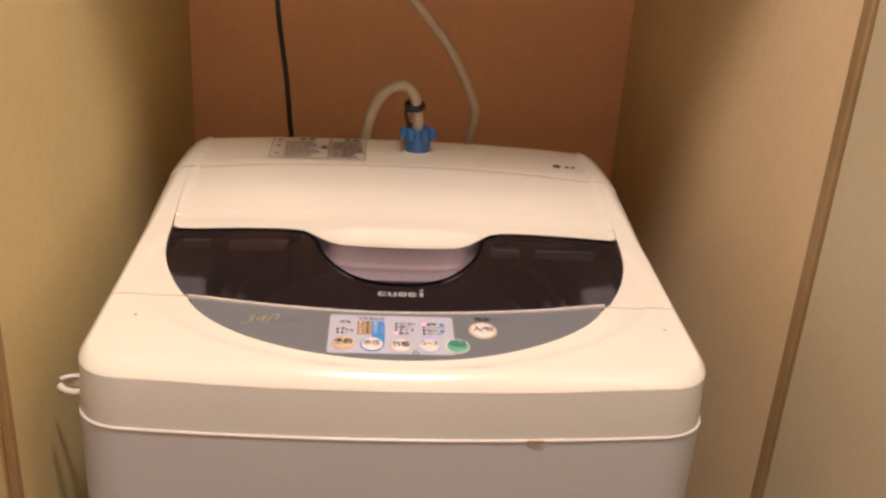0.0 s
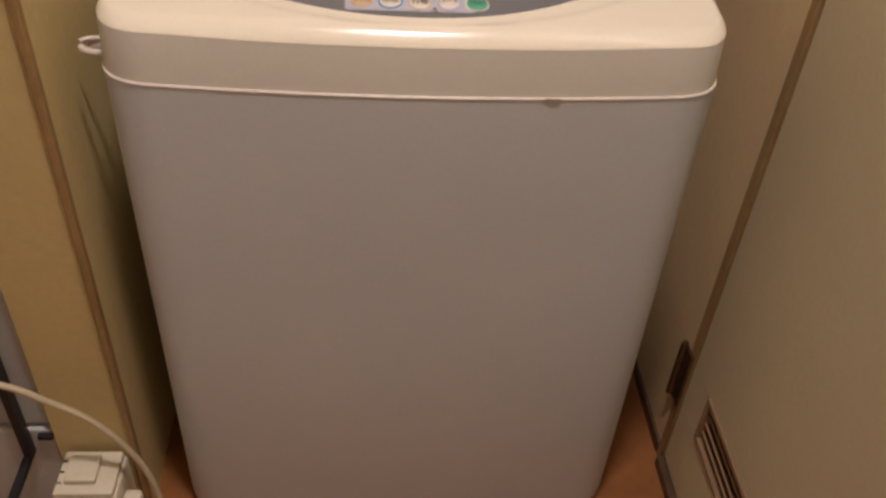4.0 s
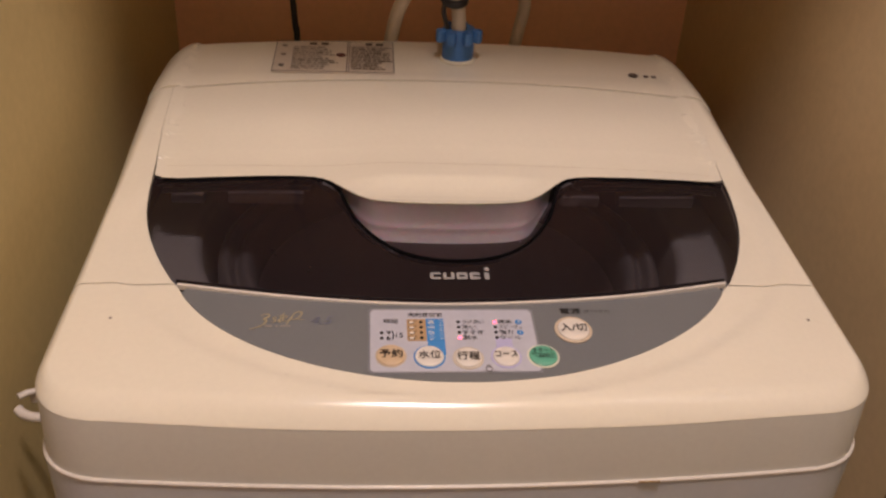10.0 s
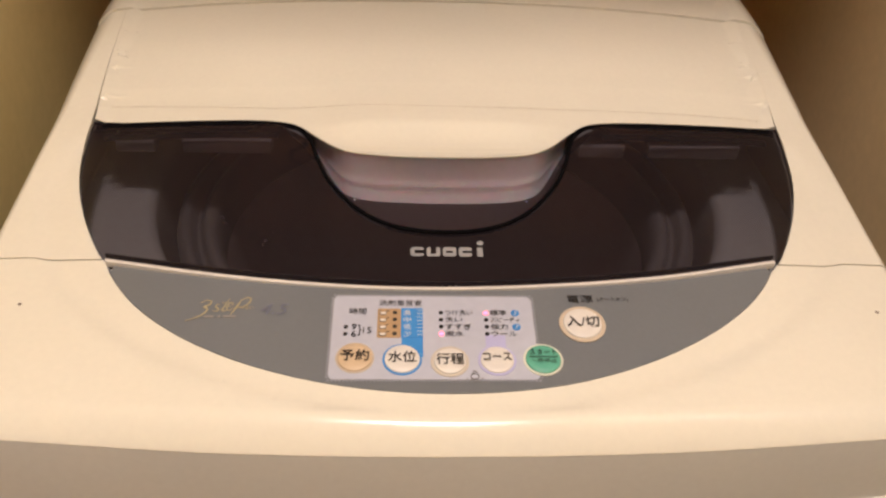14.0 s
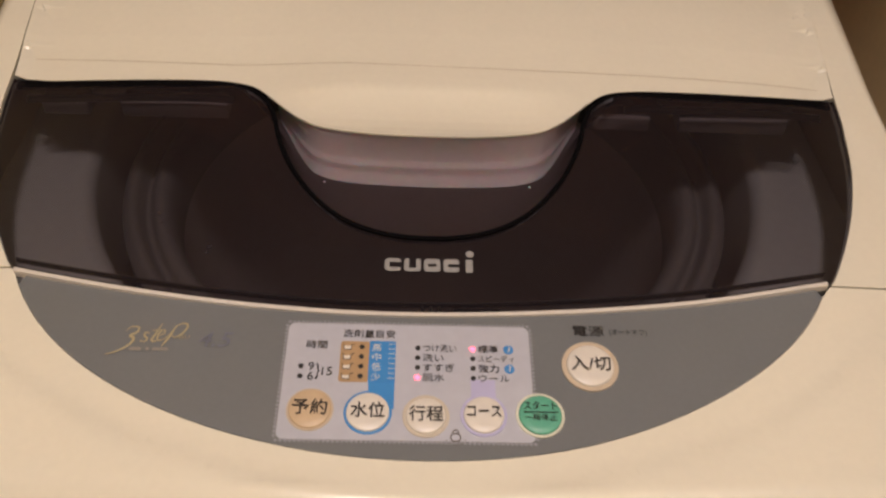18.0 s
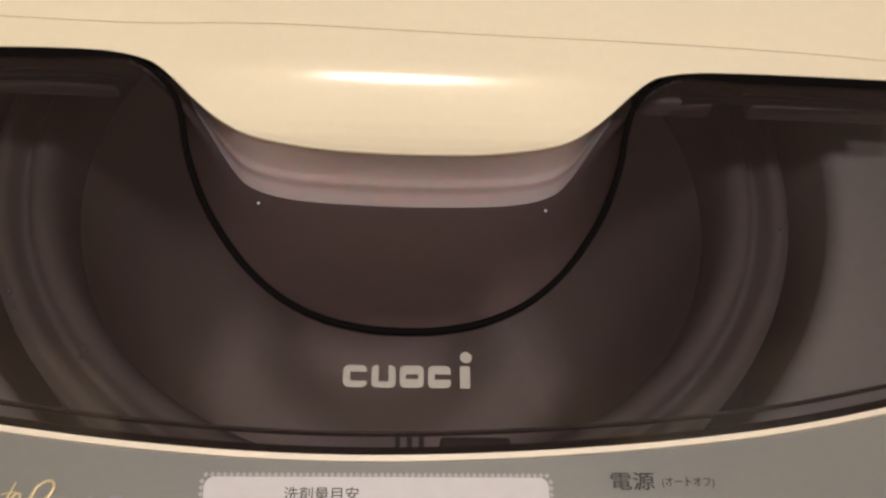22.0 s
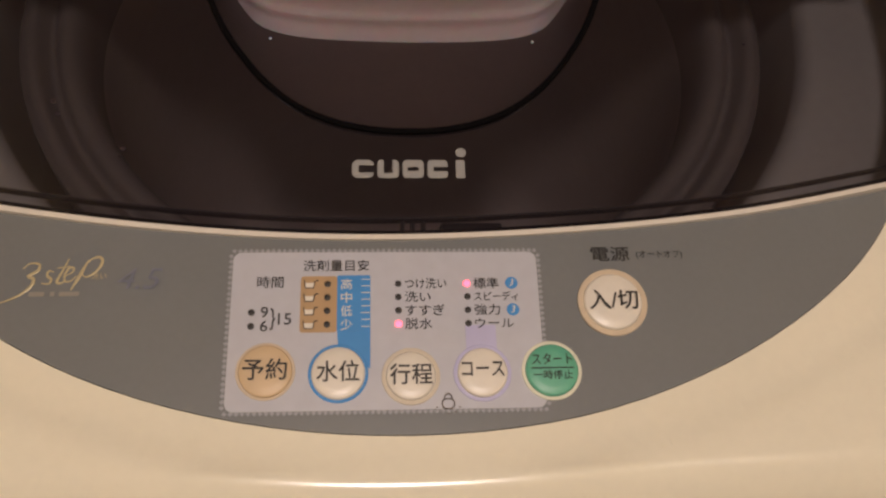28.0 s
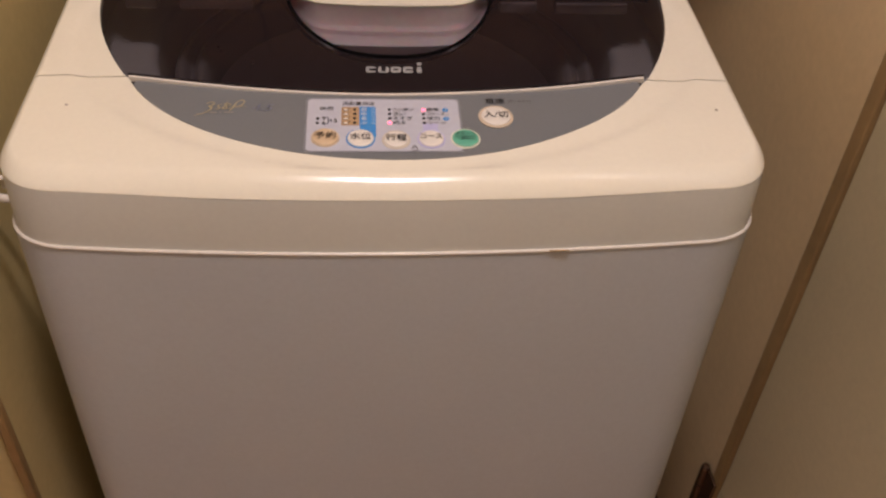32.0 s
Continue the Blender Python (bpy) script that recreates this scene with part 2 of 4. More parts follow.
def sweep(path, radius, sides=12, closed=False):
    """A round tube along points; radius: one number or a function of 0..1."""
    bm = bmesh.new()
    pts = [Vector(p) for p in path]
    n = len(pts)
    rings, up = [], Vector((0.31, 0.52, 0.8))
    for i, p in enumerate(pts):
        a = pts[(i - 1) % n] if closed or i else p
        b = pts[(i + 1) % n] if closed or i < n - 1 else p
        t = (b - a).normalized()
        s = t.cross(up).normalized()
        u = s.cross(t).normalized()
        r = radius(i / max(n - 1, 1)) if callable(radius) else radius
        rings.append([bm.verts.new(p + (s * math.cos(k * math.tau / sides) + u * math.sin(k * math.tau / sides)) * r) for k in range(sides)])
    for i in range(n if closed else n - 1):
        a, b = rings[i], rings[(i + 1) % n]
        for k in range(sides):
            bm.faces.new((a[k], a[(k + 1) % sides], b[(k + 1) % sides], b[k]))
    if not closed:
        bm.faces.new(rings[0][::-1])
        bm.faces.new(rings[-1])
    return bm


def curve(pts, n=8):
    """Catmull-Rom through points."""
    p = [Vector(q) for q in pts]
    p = [p[0] * 2 - p[1]] + p + [p[-1] * 2 - p[-2]]
    out = []
    for i in range(1, len(p) - 2):
        for k in range(n):
            t = k / n
            out.append(0.5 * (2 * p[i] + (p[i + 1] - p[i - 1]) * t + (2 * p[i - 1] - 5 * p[i] + 4 * p[i + 1] - p[i + 2]) * t * t + (3 * p[i] - p[i - 1] - 3 * p[i + 1] + p[i + 2]) * t ** 3))
    out.append(p[-2])
    return out


def turned(profile, sides=32, centre=(0, 0, 0), caps=True):
    """A body turned round the z axis from (radius, height) pairs."""
    bm = bmesh.new()
    rings = []
    for r, z in profile:
        rings.append([bm.verts.new((centre[0] + r * math.cos(k * math.tau / sides), centre[1] + r * math.sin(k * math.tau / sides), centre[2] + z)) for k in range(sides)])
    for a, b in zip(rings, rings[1:]):
        for k in range(sides):
            bm.faces.new((a[k], a[(k + 1) % sides], b[(k + 1) % sides], b[k]))
    if caps and profile[0][0] > 1e-6:
        bm.faces.new(rings[0][::-1])
    if caps and profile[-1][0] > 1e-6:
        bm.faces.new(rings[-1])
    bmesh.ops.remove_doubles(bm, verts=bm.verts, dist=1e-7)
    return bm


def sheet(loops, height, thick=0.0, step=0.012, xstep=0.05):
    """Fill outline loops of (x, y), the first outside and the rest holes, lift them on height(x, y) and give the rim a depth."""
    bm = bmesh.new()
    for loop in loops:
        vs = [bm.verts.new((x, y, 0)) for x, y in loop]
        for i, v in enumerate(vs):
            bm.edges.new((v, vs[(i + 1) % len(vs)]))
    bmesh.ops.triangle_fill(bm, edges=bm.edges[:], use_beauty=True, use_dissolve=False)
    ys = [v.co.y for v in bm.verts]
    xs = [v.co.x for v in bm.verts]
    y = math.floor(min(ys) / step) * step
    while y < max(ys):
        bmesh.ops.bisect_plane(bm, geom=bm.verts[:] + bm.edges[:] + bm.faces[:], plane_co=(0, y, 0), plane_no=(0, 1, 0), dist=1e-6)
        y += step
    x = math.floor(min(xs) / xstep) * xstep
    while x < max(xs):
        bmesh.ops.bisect_plane(bm, geom=bm.verts[:] + bm.edges[:] + bm.faces[:], plane_co=(x, 0, 0), plane_no=(1, 0, 0), dist=1e-6)
        x += xstep
    for f in bm.faces:
        if f.normal.z < 0:
            f.normal_flip()
    for v in bm.verts:
        v.co.z = height(v.co.x, v.co.y)
    if thick:
        edge = [e for e in bm.edges if e.is_boundary]
        made = bmesh.ops.extrude_edge_only(bm, edges=edge)["geom"]
        for v in made:
            if isinstance(v, bmesh.types.BMVert):
                v.co.z -= thick
    return bm


# ---- the place: an alcove off a narrow passage ----
def slab(name, x0, x1, y0, y1, z0, z1, mat, label, bevel=0.0):
    return tagged(part(name, box(x0, x1, y0, y1, z0, z1, bevel), mat, None, "", 20 if bevel else 0), label, kind="structure")


CEILZ = 2.25
slab("floor", -1.6, 0.52, -1.6, 1.0, -0.06, 0.0, WOOD, "orange-brown varnished wooden floor")
slab("ceiling", -1.6, 0.52, -1.6, 1.0, CEILZ, CEILZ + 0.08, CEIL, "plain white papered ceiling")
slab("wall_back", -0.411, 0.47, 0.84, 0.94, 0.0, CEILZ, BACKWALL, "plain papered wall behind the machine, red of the shade put into its colour")
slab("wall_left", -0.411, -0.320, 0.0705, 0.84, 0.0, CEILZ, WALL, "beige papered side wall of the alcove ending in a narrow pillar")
slab("wall_right", 0.37, 0.47, 0.155, 0.84, 0.0, CEILZ, RIGHTWALL, "papered wall beside the machine, tone of the light put into its colour")
# added out of view: cuts off the lamp so the alcove's rear darkens
slab("shading_lintel", -0.320, 0.37, 0.0705, 0.17, 1.50, CEILZ, WALL, "added unseen beige wall above the alcove that blocks lamp light")
slab("wall_hall_right", 0.43, 0.52, -1.6, 0.155, 0.0, CEILZ, WALL, "beige passage wall around the door")
slab("wall_hall_front", -1.6, 0.43, -1.6, -1.5, 0.0, CEILZ, HALL, "unseen passage wall facing the machine, pale to bounce light onto it")
slab("wall_hall_left", -1.6, -1.5, -1.5, 1.0, 0.0, CEILZ, HALL, "unseen pale wall at the far side of the passage, bouncing light")
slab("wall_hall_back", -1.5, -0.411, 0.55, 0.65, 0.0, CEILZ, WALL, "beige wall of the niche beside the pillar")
slab("wall_over_door", 0.37, 0.43, -0.72, 0.137, 1.98, CEILZ, WALL, "beige wall above the door")
slab("wall_past_door", 0.37, 0.43, -1.5, -0.745, 0.0, CEILZ, WALL, "beige wall past the door")
slab("trim_pillar_corner", -0.326, -0.3175, 0.065, 0.0745, 0.0, 1.50, CASING, "thin tan wooden corner strip on the pillar", 0.002)
slab("baseboard_right", 0.3655, 0.3695, 0.155, 0.838, 0.0, 0.022, SKIRT, "low dark brown skirting strip", 0.001)
slab("trim_door_casing", 0.3665, 0.429, 0.1380, 0.1545, 0.0, 2.01, CASING, "tan wooden door casing strip", 0.0025)
slab("trim_door_casing_far", 0.3665, 0.429, -0.744, -0.7205, 0.0, 2.01, CASING, "tan wooden door casing strip", 0.0025)
slab("trim_threshold", 0.360, 0.43, -0.72, 0.137, 0.0, 0.016, SKIRT, "dark brown wooden threshold under the door", 0.002)

# the door with its hinge and louvred vent
door = thing("door_1", 0.385, -0.30, 0.0, "closed beige laminate door with a brown louvred vent", "door")
tagged(door, kind="structure")
VY0, VY1, VZ0, VZ1 = -0.36, 0.074, 0.137, 0.208
wpart("door_panel", box(0.3695, 0.398, -0.716, 0.1350, VZ1, 1.975, 0.0015), DOOR, door)
wpart("door_rail", box(0.3695, 0.398, -0.716, 0.1350, 0.019, VZ0, 0.0015), DOOR, door)
wpart("door_stile", box(0.3697, 0.398, VY1, 0.1350, VZ0, VZ1), DOOR, door, smooth=0)
wpart("door_stile", box(0.3697, 0.398, -0.716, VY0, VZ0, VZ1), DOOR, door, smooth=0)
# solid sheet; its dark brown stands for the shade between the slats
vent = wpart("vent_backing", box(0.390, 0.396, VY0, VY1, VZ0, VZ1), VENT_SHADE, door, "backing sheet coloured dark for the shade behind the louvres", 0)
for a in ((VZ0 - 0.002, VZ0 + 0.005), (VZ1 - 0.005, VZ1 + 0.002)):
    wpart("vent_edge", box(0.3670, 0.382, VY0, VY1 + 0.003, *a, 0.001), LOUVRE, door)
wpart("vent_edge", box(0.3669, 0.382, VY1 - 0.004, VY1 + 0.003, VZ0, VZ1, 0.001), LOUVRE, door)
for i in range(4):
    bm = box(-0.009, 0.009, VY0, VY1 - 0.004, -0.0016, 0.0016, 0.0006)
    bmesh.ops.transform(bm, matrix=pose(0.3785, 0, VZ0 + 0.0135 + i * 0.0155, 0, 38, 0), verts=bm.verts)
    wpart("vent_slat", bm, LOUVRE, door)
hinge = wpart("hinge", box(0.3630, 0.3662, 0.1385, 0.1640, 0.120, 0.212, 0.0008), BRONZE, door, "dark bronze hinge leaf")
for z0, z1 in ((0.120, 0.149), (0.151, 0.181), (0.183, 0.212)):
    bm = turned([(0.0, z0), (0.0052, z0), (0.0052, z1), (0.0, z1)], 14, (0.3615, 0.1640, 0))
    under(part("hinge_knuckle", bm, BRONZE), door)
under(part("hinge_cap", turned([(0.0, 0.2122), (0.0046, 0.2122), (0.0040, 0.2150), (0.0, 0.2162)], 14, (0.3615, 0.1640, 0)), BRONZE), door)

# ceiling lamp of the passage
lamp = thing("ceiling_lamp", LAMP[0], LAMP[1], CEILZ, "round frosted ceiling lamp of the passage", "lamp")
wpart("lamp_base", turned([(0.0, 0.0), (0.105, 0.0), (0.105, -0.03), (0.085, -0.034), (0, -0.034)], 40, (LAMP[0], LAMP[1], CEILZ - 0.0005)), WHITEP, lamp)
wpart("lamp_shade", turned([(0.088, -0.036), (0.094, -0.06), (0.094, -0.150), (0.091, -0.180), (0.087, -0.189), (0.085, -0.189), (0.088, -0.150), (0.084, -0.036)], 40, (LAMP[0], LAMP[1], CEILZ), False), FROST, lamp, "glowing frosted rim")

# ---- washing machine ----
TRIMZ = 0.631
ELL_A, ELL_B, ELL_Y = 0.2038, 0.130, 0.213


def top(x, y):
    """Height of the machine's top along its depth, gently crowned across."""
    z = 0.692 + 0.12 * (y - 0.105)
    if y > 0.31:
        z += 0.06 * (y - 0.31) * min((y - 0.31) / 0.04, 1)
    if y > 0.455:
        z -= 0.09 * (y - 0.455) * min((y - 0.455) / 0.03, 1)
    # shallow oval dish round the lid window and the panel
    e = math.sqrt((x / 0.252) ** 2 + ((y - 0.24) / 0.172) ** 2)
    s = min(max((e - 0.965) / 0.045, 0), 1) if y < 0.3 or abs(x) > 0.2365 else 0.0
    return z - 0.0035 * (abs(x) / 0.245) ** 3 - 0.0018 + 0.0024 * s * s * (3 - 2 * s)


def ramp(t):
    t = min(max(t, 0.0), 1.0)
    return t * t * (3 - 2 * t)


def dome(x, y):
    """How far the lid and its window bulge over the surrounding cover; the lid sits a little lower on one side."""
    return 0.0050 * ramp((y - 0.150) / 0.05) * (1 - ramp((y - 0.37) / 0.09)) * (1 - min(abs(x) / 0.24, 1) ** 4) - 0.0050 * ramp((-x - 0.04) / 0.08) * ramp((y - 0.26) / 0.04) * (1 - ramp((y - 0.33) / 0.08)) * (1 - 0.7 * min(abs(x) / 0.24, 1) ** 4)


def shoulder(x, y, drop):
    """The shoulder grows shallower towards the front corners."""
    return drop * (1 - 0.28 * ramp((abs(x) - 0.10) / 0.14) * (1 - ramp((y - 0.1) / 0.15)))


def mirrored(pts):
    """The other half of an outline; the lid sits slightly askew on that side."""
    return [(-x, y + 0.0040 * ramp((x - 0.07) / 0.05) * (1 - ramp((x - 0.125) / 0.10)) - 0.0008 * ramp((x - 0.19) / 0.03)) for x, y in pts]


def bez(a, b, c, n):
    return [tuple((1 - t) ** 2 * a[k] + 2 * t * (1 - t) * b[k] + t * t * c[k] for k in (0, 1)) for t in (i / n for i in range(n + 1))]


def outline(inset, side=0.0):
    half = [(x, 0.053 + 0.2 * x * x) for x in np.linspace(0, 0.231, 24)]
    half += bez((0.231, 0.0637), (0.2678, 0.0700), (0.2705, 0.106), 12)[1:]
    half += [(0.2705 - 0.0008 * (i / 20) - 0.0045 * max(0, (i - 14) / 6) ** 2, 0.106 + 0.414 * i / 20) for i in range(1, 21)]
    half += bez((0.2652, 0.52), (0.2615, 0.5590), (0.234, 0.5620), 10)[1:]
    half += [(x, 0.5755 - 0.0135 * (x / 0.234) ** 2) for x in np.linspace(0.234, 0, 24)[1:]]
    pts = half + [(-x, y) for x, y in half[-2:0:-1]]
    out = []
    for i, (x, y) in enumerate(pts):
        a, b = pts[i - 1], pts[(i + 1) % len(pts)]
        t = Vector((b[0] - a[0], b[1] - a[1])).normalized()
        e = inset * (1 - side * t.y * t.y * (1 - ramp((y - 0.26) / 0.22)))
        out.append((x - t.y * e, y + t.x * e))
    return out


def seam(x):
    """Line between the panel and the lid window, a little askew."""
    return 0.1540 + 0.56 * x * x + 0.0012 * ramp((x + 0.05) / 0.12) + 0.0014 * ramp((x - 0.12) / 0.08)


def side_x(y):
    return 0.2375 - 2.55 * max(0.303 - y, 0) ** 2


def arc(grow, n=48):
    """Lower edge of the grey crescent, from left to right."""
    pts = []
    for i in range(n + 1):
        a = math.pi + math.pi * (0.055 + 0.89 * i / n)
        x, y = (ELL_A + grow) * math.cos(a), ELL_Y + (ELL_B + grow) * math.sin(a)
        pts.append((x, y + 0.0005 + 0.0033 * ramp((x - 0.05) / 0.11)))
    return [p for p in pts if p[1] < seam(p[0]) + 0.001]


def rear_seam(x):
    return 0.466 - 0.30 * x * x


def opening(grow):
    pts = arc(grow)
    right = [(side_x(y) + grow, y) for y in np.linspace(0.183, 0.303, 14)] + [(0.2425 + grow, 0.38), (0.2445 + grow, 0.4475 + grow)]
    back = [(x, rear_seam(x) + grow) for x in np.linspace(0.235, -0.235, 24)]
    return pts + right + back + [(-x, y) for x, y in right[::-1]]


machine = thing("washing_machine", 0, 0.31, 0, "cream top-loading washing machine with smoky lid window and grey panel", "washing machine")


def cover_piece(y0, bow0, y1, bow1, side=0):
    """The moulded top cover between two seams across the machine."""
    bm = bmesh.new()
    rings = []
    for inset, drop in ((0.0030, 0.0118), (0.0004, 0.0116), (0.0009, 0.0107), (0.0042, 0.0073), (0.0080, 0.0042), (0.0118, 0.0018), (0.0155, 0.0005), (0.019, 0.0)):
        loop = outline(inset, 0.5)
        rings.append([bm.verts.new((x, y, top(x, y) - shoulder(x, y, drop))) for x, y in loop])
    n = len(rings[0])
    for a, b in zip(rings, rings[1:]):
        for k in range(n):
            bm.faces.new((a[k], a[(k + 1) % n], b[(k + 1) % n], b[k]))
    top_bm = sheet([outline(0.019, 0.5), opening(0.0003)], top, 0.0, 0.0055, 0.0055)
    me = bpy.data.meshes.new("tmp")
    rim = np.array(outline(0.019, 0.5))
    edge = [e for e in top_bm.edges if e.is_boundary and np.hypot(*(rim - np.array(((e.verts[0].co + e.verts[1].co) / 2)[:2])).T).min() > 0.0065]
    made = bmesh.ops.extrude_edge_only(top_bm, edges=edge)["geom"]
    for v in made:
        if isinstance(v, bmesh.types.BMVert):
            v.co.z -= 0.008
    top_bm.to_mesh(me)
    top_bm.free()
    bm.from_mesh(me)
    bpy.data.meshes.remove(me)
    bmesh.ops.remove_doubles(bm, verts=bm.verts, dist=2e-5)
    for lim, bow, flip in ((y0, bow0, 1), (y1, bow1, -1)):
        if lim is None:
            continue
        for v in bm.verts:
            v.co.y += bow * v.co.x ** 2
        cut = bmesh.ops.bisect_plane(bm, geom=bm.verts[:] + bm.edges[:] + bm.faces[:], plane_co=(0, lim, 0), plane_no=(0, 1, 0), clear_inner=flip > 0, clear_outer=flip < 0, dist=1e-6)
        ed = [g for g in cut["geom_cut"] if isinstance(g, bmesh.types.BMEdge)]
        made = bmesh.ops.extrude_edge_only(bm, edges=ed)["geom"]
        for v in made:
            if isinstance(v, bmesh.types.BMVert):
                v.co.z -= 0.005
                v.co.y += 0.0004 * flip
        for v in bm.verts:
            v.co.y -= bow * v.co.x ** 2
    if side:
        bmesh.ops.delete(bm, geom=[v for v in bm.verts if v.co.x * side < 0], context="VERTS")
    return bm


front_cover = wpart("front_cover", cover_piece(None, 0, 0.1788, 0.0), ABS, machine, "cream plastic front cover, slightly yellowed", 45)
for side in (-1, 1):
    wpart("side_cover", cover_piece(0.1799, 0.0, 0.4655, 0.30, side), ABS, machine, "cream plastic cover beside the lid", 45)
rear_bm = cover_piece(0.4667, 0.30, None, 0)
for v in rear_bm.verts:
    v.co.z += 0.0016 * min(max((v.co.z - 0.64) / 0.05, 0), 1)
rear_cover = wpart("rear_cover", rear_bm, ABS, machine, "cream plastic rear housing", 45)

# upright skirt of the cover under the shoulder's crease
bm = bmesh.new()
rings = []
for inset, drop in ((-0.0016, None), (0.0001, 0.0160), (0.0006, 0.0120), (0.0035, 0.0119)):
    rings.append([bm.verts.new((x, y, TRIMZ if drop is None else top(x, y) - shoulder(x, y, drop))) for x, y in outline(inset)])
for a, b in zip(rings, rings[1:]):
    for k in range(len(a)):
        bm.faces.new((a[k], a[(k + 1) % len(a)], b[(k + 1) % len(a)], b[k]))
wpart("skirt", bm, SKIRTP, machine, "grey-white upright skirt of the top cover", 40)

# steel cabinet and the bead where the cover meets it
bm = bmesh.new()
rings = []
for inset, z in ((0.006, 0.004), (-0.002, 0.012), (-0.0028, 0.020), (-0.0032, 0.35), (-0.0030, 0.6300)):
    rings.append([bm.verts.new((x, y, z)) for x, y in outline(inset)])
for a, b in zip(rings, rings[1:]):
    for k in range(len(a)):
        bm.faces.new((a[k], a[(k + 1) % len(a)], b[(k + 1) % len(a)], b[k]))
bm.faces.new(rings[0][::-1])
wpart("cabinet", bm, STEEL, machine, "white painted steel cabinet with a greyish cast", 50)
wpart("bead", sweep([(x, y, 0.6302) for x, y in outline(-0.0022)], 0.0015, 8, True), BEAD, machine, "raised cream bead round the cabinet top", 60)
for sx in (-0.2, 0.2):
    for sy in (0.12, 0.50):
        wpart("foot", turned([(0, 0), (0.02, 0), (0.022, 0.006), (0, 0.006)], 16, (sx, sy, 0)), BLACK, machine)

# inside: tub deck, ring and drum
def circle(cx, cy, r, n=72):
    return [(cx + r * math.cos(k * math.tau / n), cy + r * math.sin(k * math.tau / n)) for k in range(n)]


CX, CY = 0.001, 0.345
wpart("tub_deck", sheet([outline(0.012), circle(CX, CY, 0.2180)], lambda x, y: 0.650, 0.003, 0.2, 0.2), DECK, machine, "grey plastic deck round the drum mouth", 30)
roll = [(0.2180 - 0.009 * math.sin(a), 0.6500 - 0.009 * (1 - math.cos(a))) for a in np.linspace(0, math.pi / 2, 9)]
wpart("deck_lip", turned(roll + [(0.2090, 0.60), (0.2091, 0.56)], 96, (CX, CY, 0), False), DECK, machine, "rounded grey lip of the drum mouth", 80)
ring = [(0.1960, 0.56), (0.1960, 0.618), (0.1945, 0.6255), (0.1905, 0.6295), (0.1865, 0.6290), (0.1835, 0.6240), (0.1812, 0.6205), (0.1785, 0.6215), (0.1755, 0.6260), (0.1705, 0.6265), (0.1660, 0.6215), (0.1635, 0.610), (0.1630, 0.590)]
wpart("balance_ring", turned([(p.x, p.z) for p in curve([(r + 0.002, 0, z) for r, z in ring], 3)], 96, (CX, CY, 0), False), TUBMID, machine, "dark grey balance ring of the drum with a groove", 80)
wpart("drum", turned([(0.1650, 0.590), (0.1655, 0.45), (0.1660, 0.30), (0.158, 0.262), (0.14, 0.25), (0.08, 0.247), (0.0, 0.247)], 96, (CX, CY, 0), False), DRUM, machine, "dark steel wash drum", 80)
for x0, x1 in ((-0.226, -0.199), (-0.180, -0.118), (0.099, 0.132), (0.149, 0.215)):
    wpart("hinge_block", box(x0, x1, 0.3115, 0.325, 0.690, 0.700, 0.0015), CLIP, machine, "pale plastic block under the lid")

# grey crescent panel, its cream lip and the lid
def strip_between(f0, f1, x0, x1, lift, n=60, thick=0.004):
    bm = bmesh.new()
    a, b = [], []
    for i in range(n + 1):
        x = x0 + (x1 - x0) * i / n
        a.append(bm.verts.new((x, f0(x), top(x, f0(x)) + dome(x, f0(x)) + lift)))
        b.append(bm.verts.new((x, f1(x), top(x, f1(x)) + dome(x, f1(x)) + lift)))
    for i in range(n):
        bm.faces.new((a[i], a[i + 1], b[i + 1], b[i]))
    made = bmesh.ops.extrude_edge_only(bm, edges=[e for e in bm.edges if e.is_boundary])["geom"]
    for v in made:
        if isinstance(v, bmesh.types.BMVert):
            v.co.z -= thick
    return bm


crescent = arc(0.0000)
panel_loop = crescent + [(x, seam(x) - 0.0002) for x in np.linspace(crescent[-1][0] - 0.002, crescent[0][0] + 0.002, 40)]
control_panel = wpart("control_panel", sheet([panel_loop], lambda x, y: top(x, y) + 0.0002, 0.004, 0.012, 0.03), GREY, machine, "grey plastic crescent control panel", 40)
wpart("panel_lip", strip_between(lambda x: seam(x), lambda x: seam(x) + 0.0019, -0.1955, 0.1955, 0.0010), BEAD, machine, "thin cream lip along the panel")

notch = [(0.2189, 0.3110), (0.1881, 0.3106), (0.1579, 0.3102), (0.1301, 0.3096), (0.1182, 0.3086), (0.1083, 0.3068), (0.0984, 0.3010), (0.0900, 0.2922), (0.0852, 0.2805), (0.0812, 0.2650), (0.0742, 0.2470), (0.0652, 0.2315), (0.0545, 0.2178), (0.0418, 0.2070), (0.0272, 0.2001), (0.012, 0.1969), (0.0, 0.1963)]
nose = [(0.2189, 0.3142), (0.1881, 0.3126), (0.1579, 0.3115), (0.1301, 0.3106), (0.1182, 0.3099), (0.1083, 0.3084), (0.0994, 0.3056), (0.0905, 0.2986), (0.0825, 0.2906), (0.0726, 0.2817), (0.0607, 0.2741), (0.045, 0.2690), (0.0274, 0.2661), (0.0117, 0.2652), (0.0, 0.2650)]


def smooth2(pts, n=4):
    return [(p.x, p.y) for p in curve([(a, b, 0) for a, b in pts], n)]


notch_s, nose_s = smooth2(notch), smooth2(nose)
lid = thing("lid", 0, 0.31, 0.71, "", "")
lid.name = "lid"
lid.parent = machine
lid.matrix_parent_inverse = Matrix.Translation(machine.location).inverted()


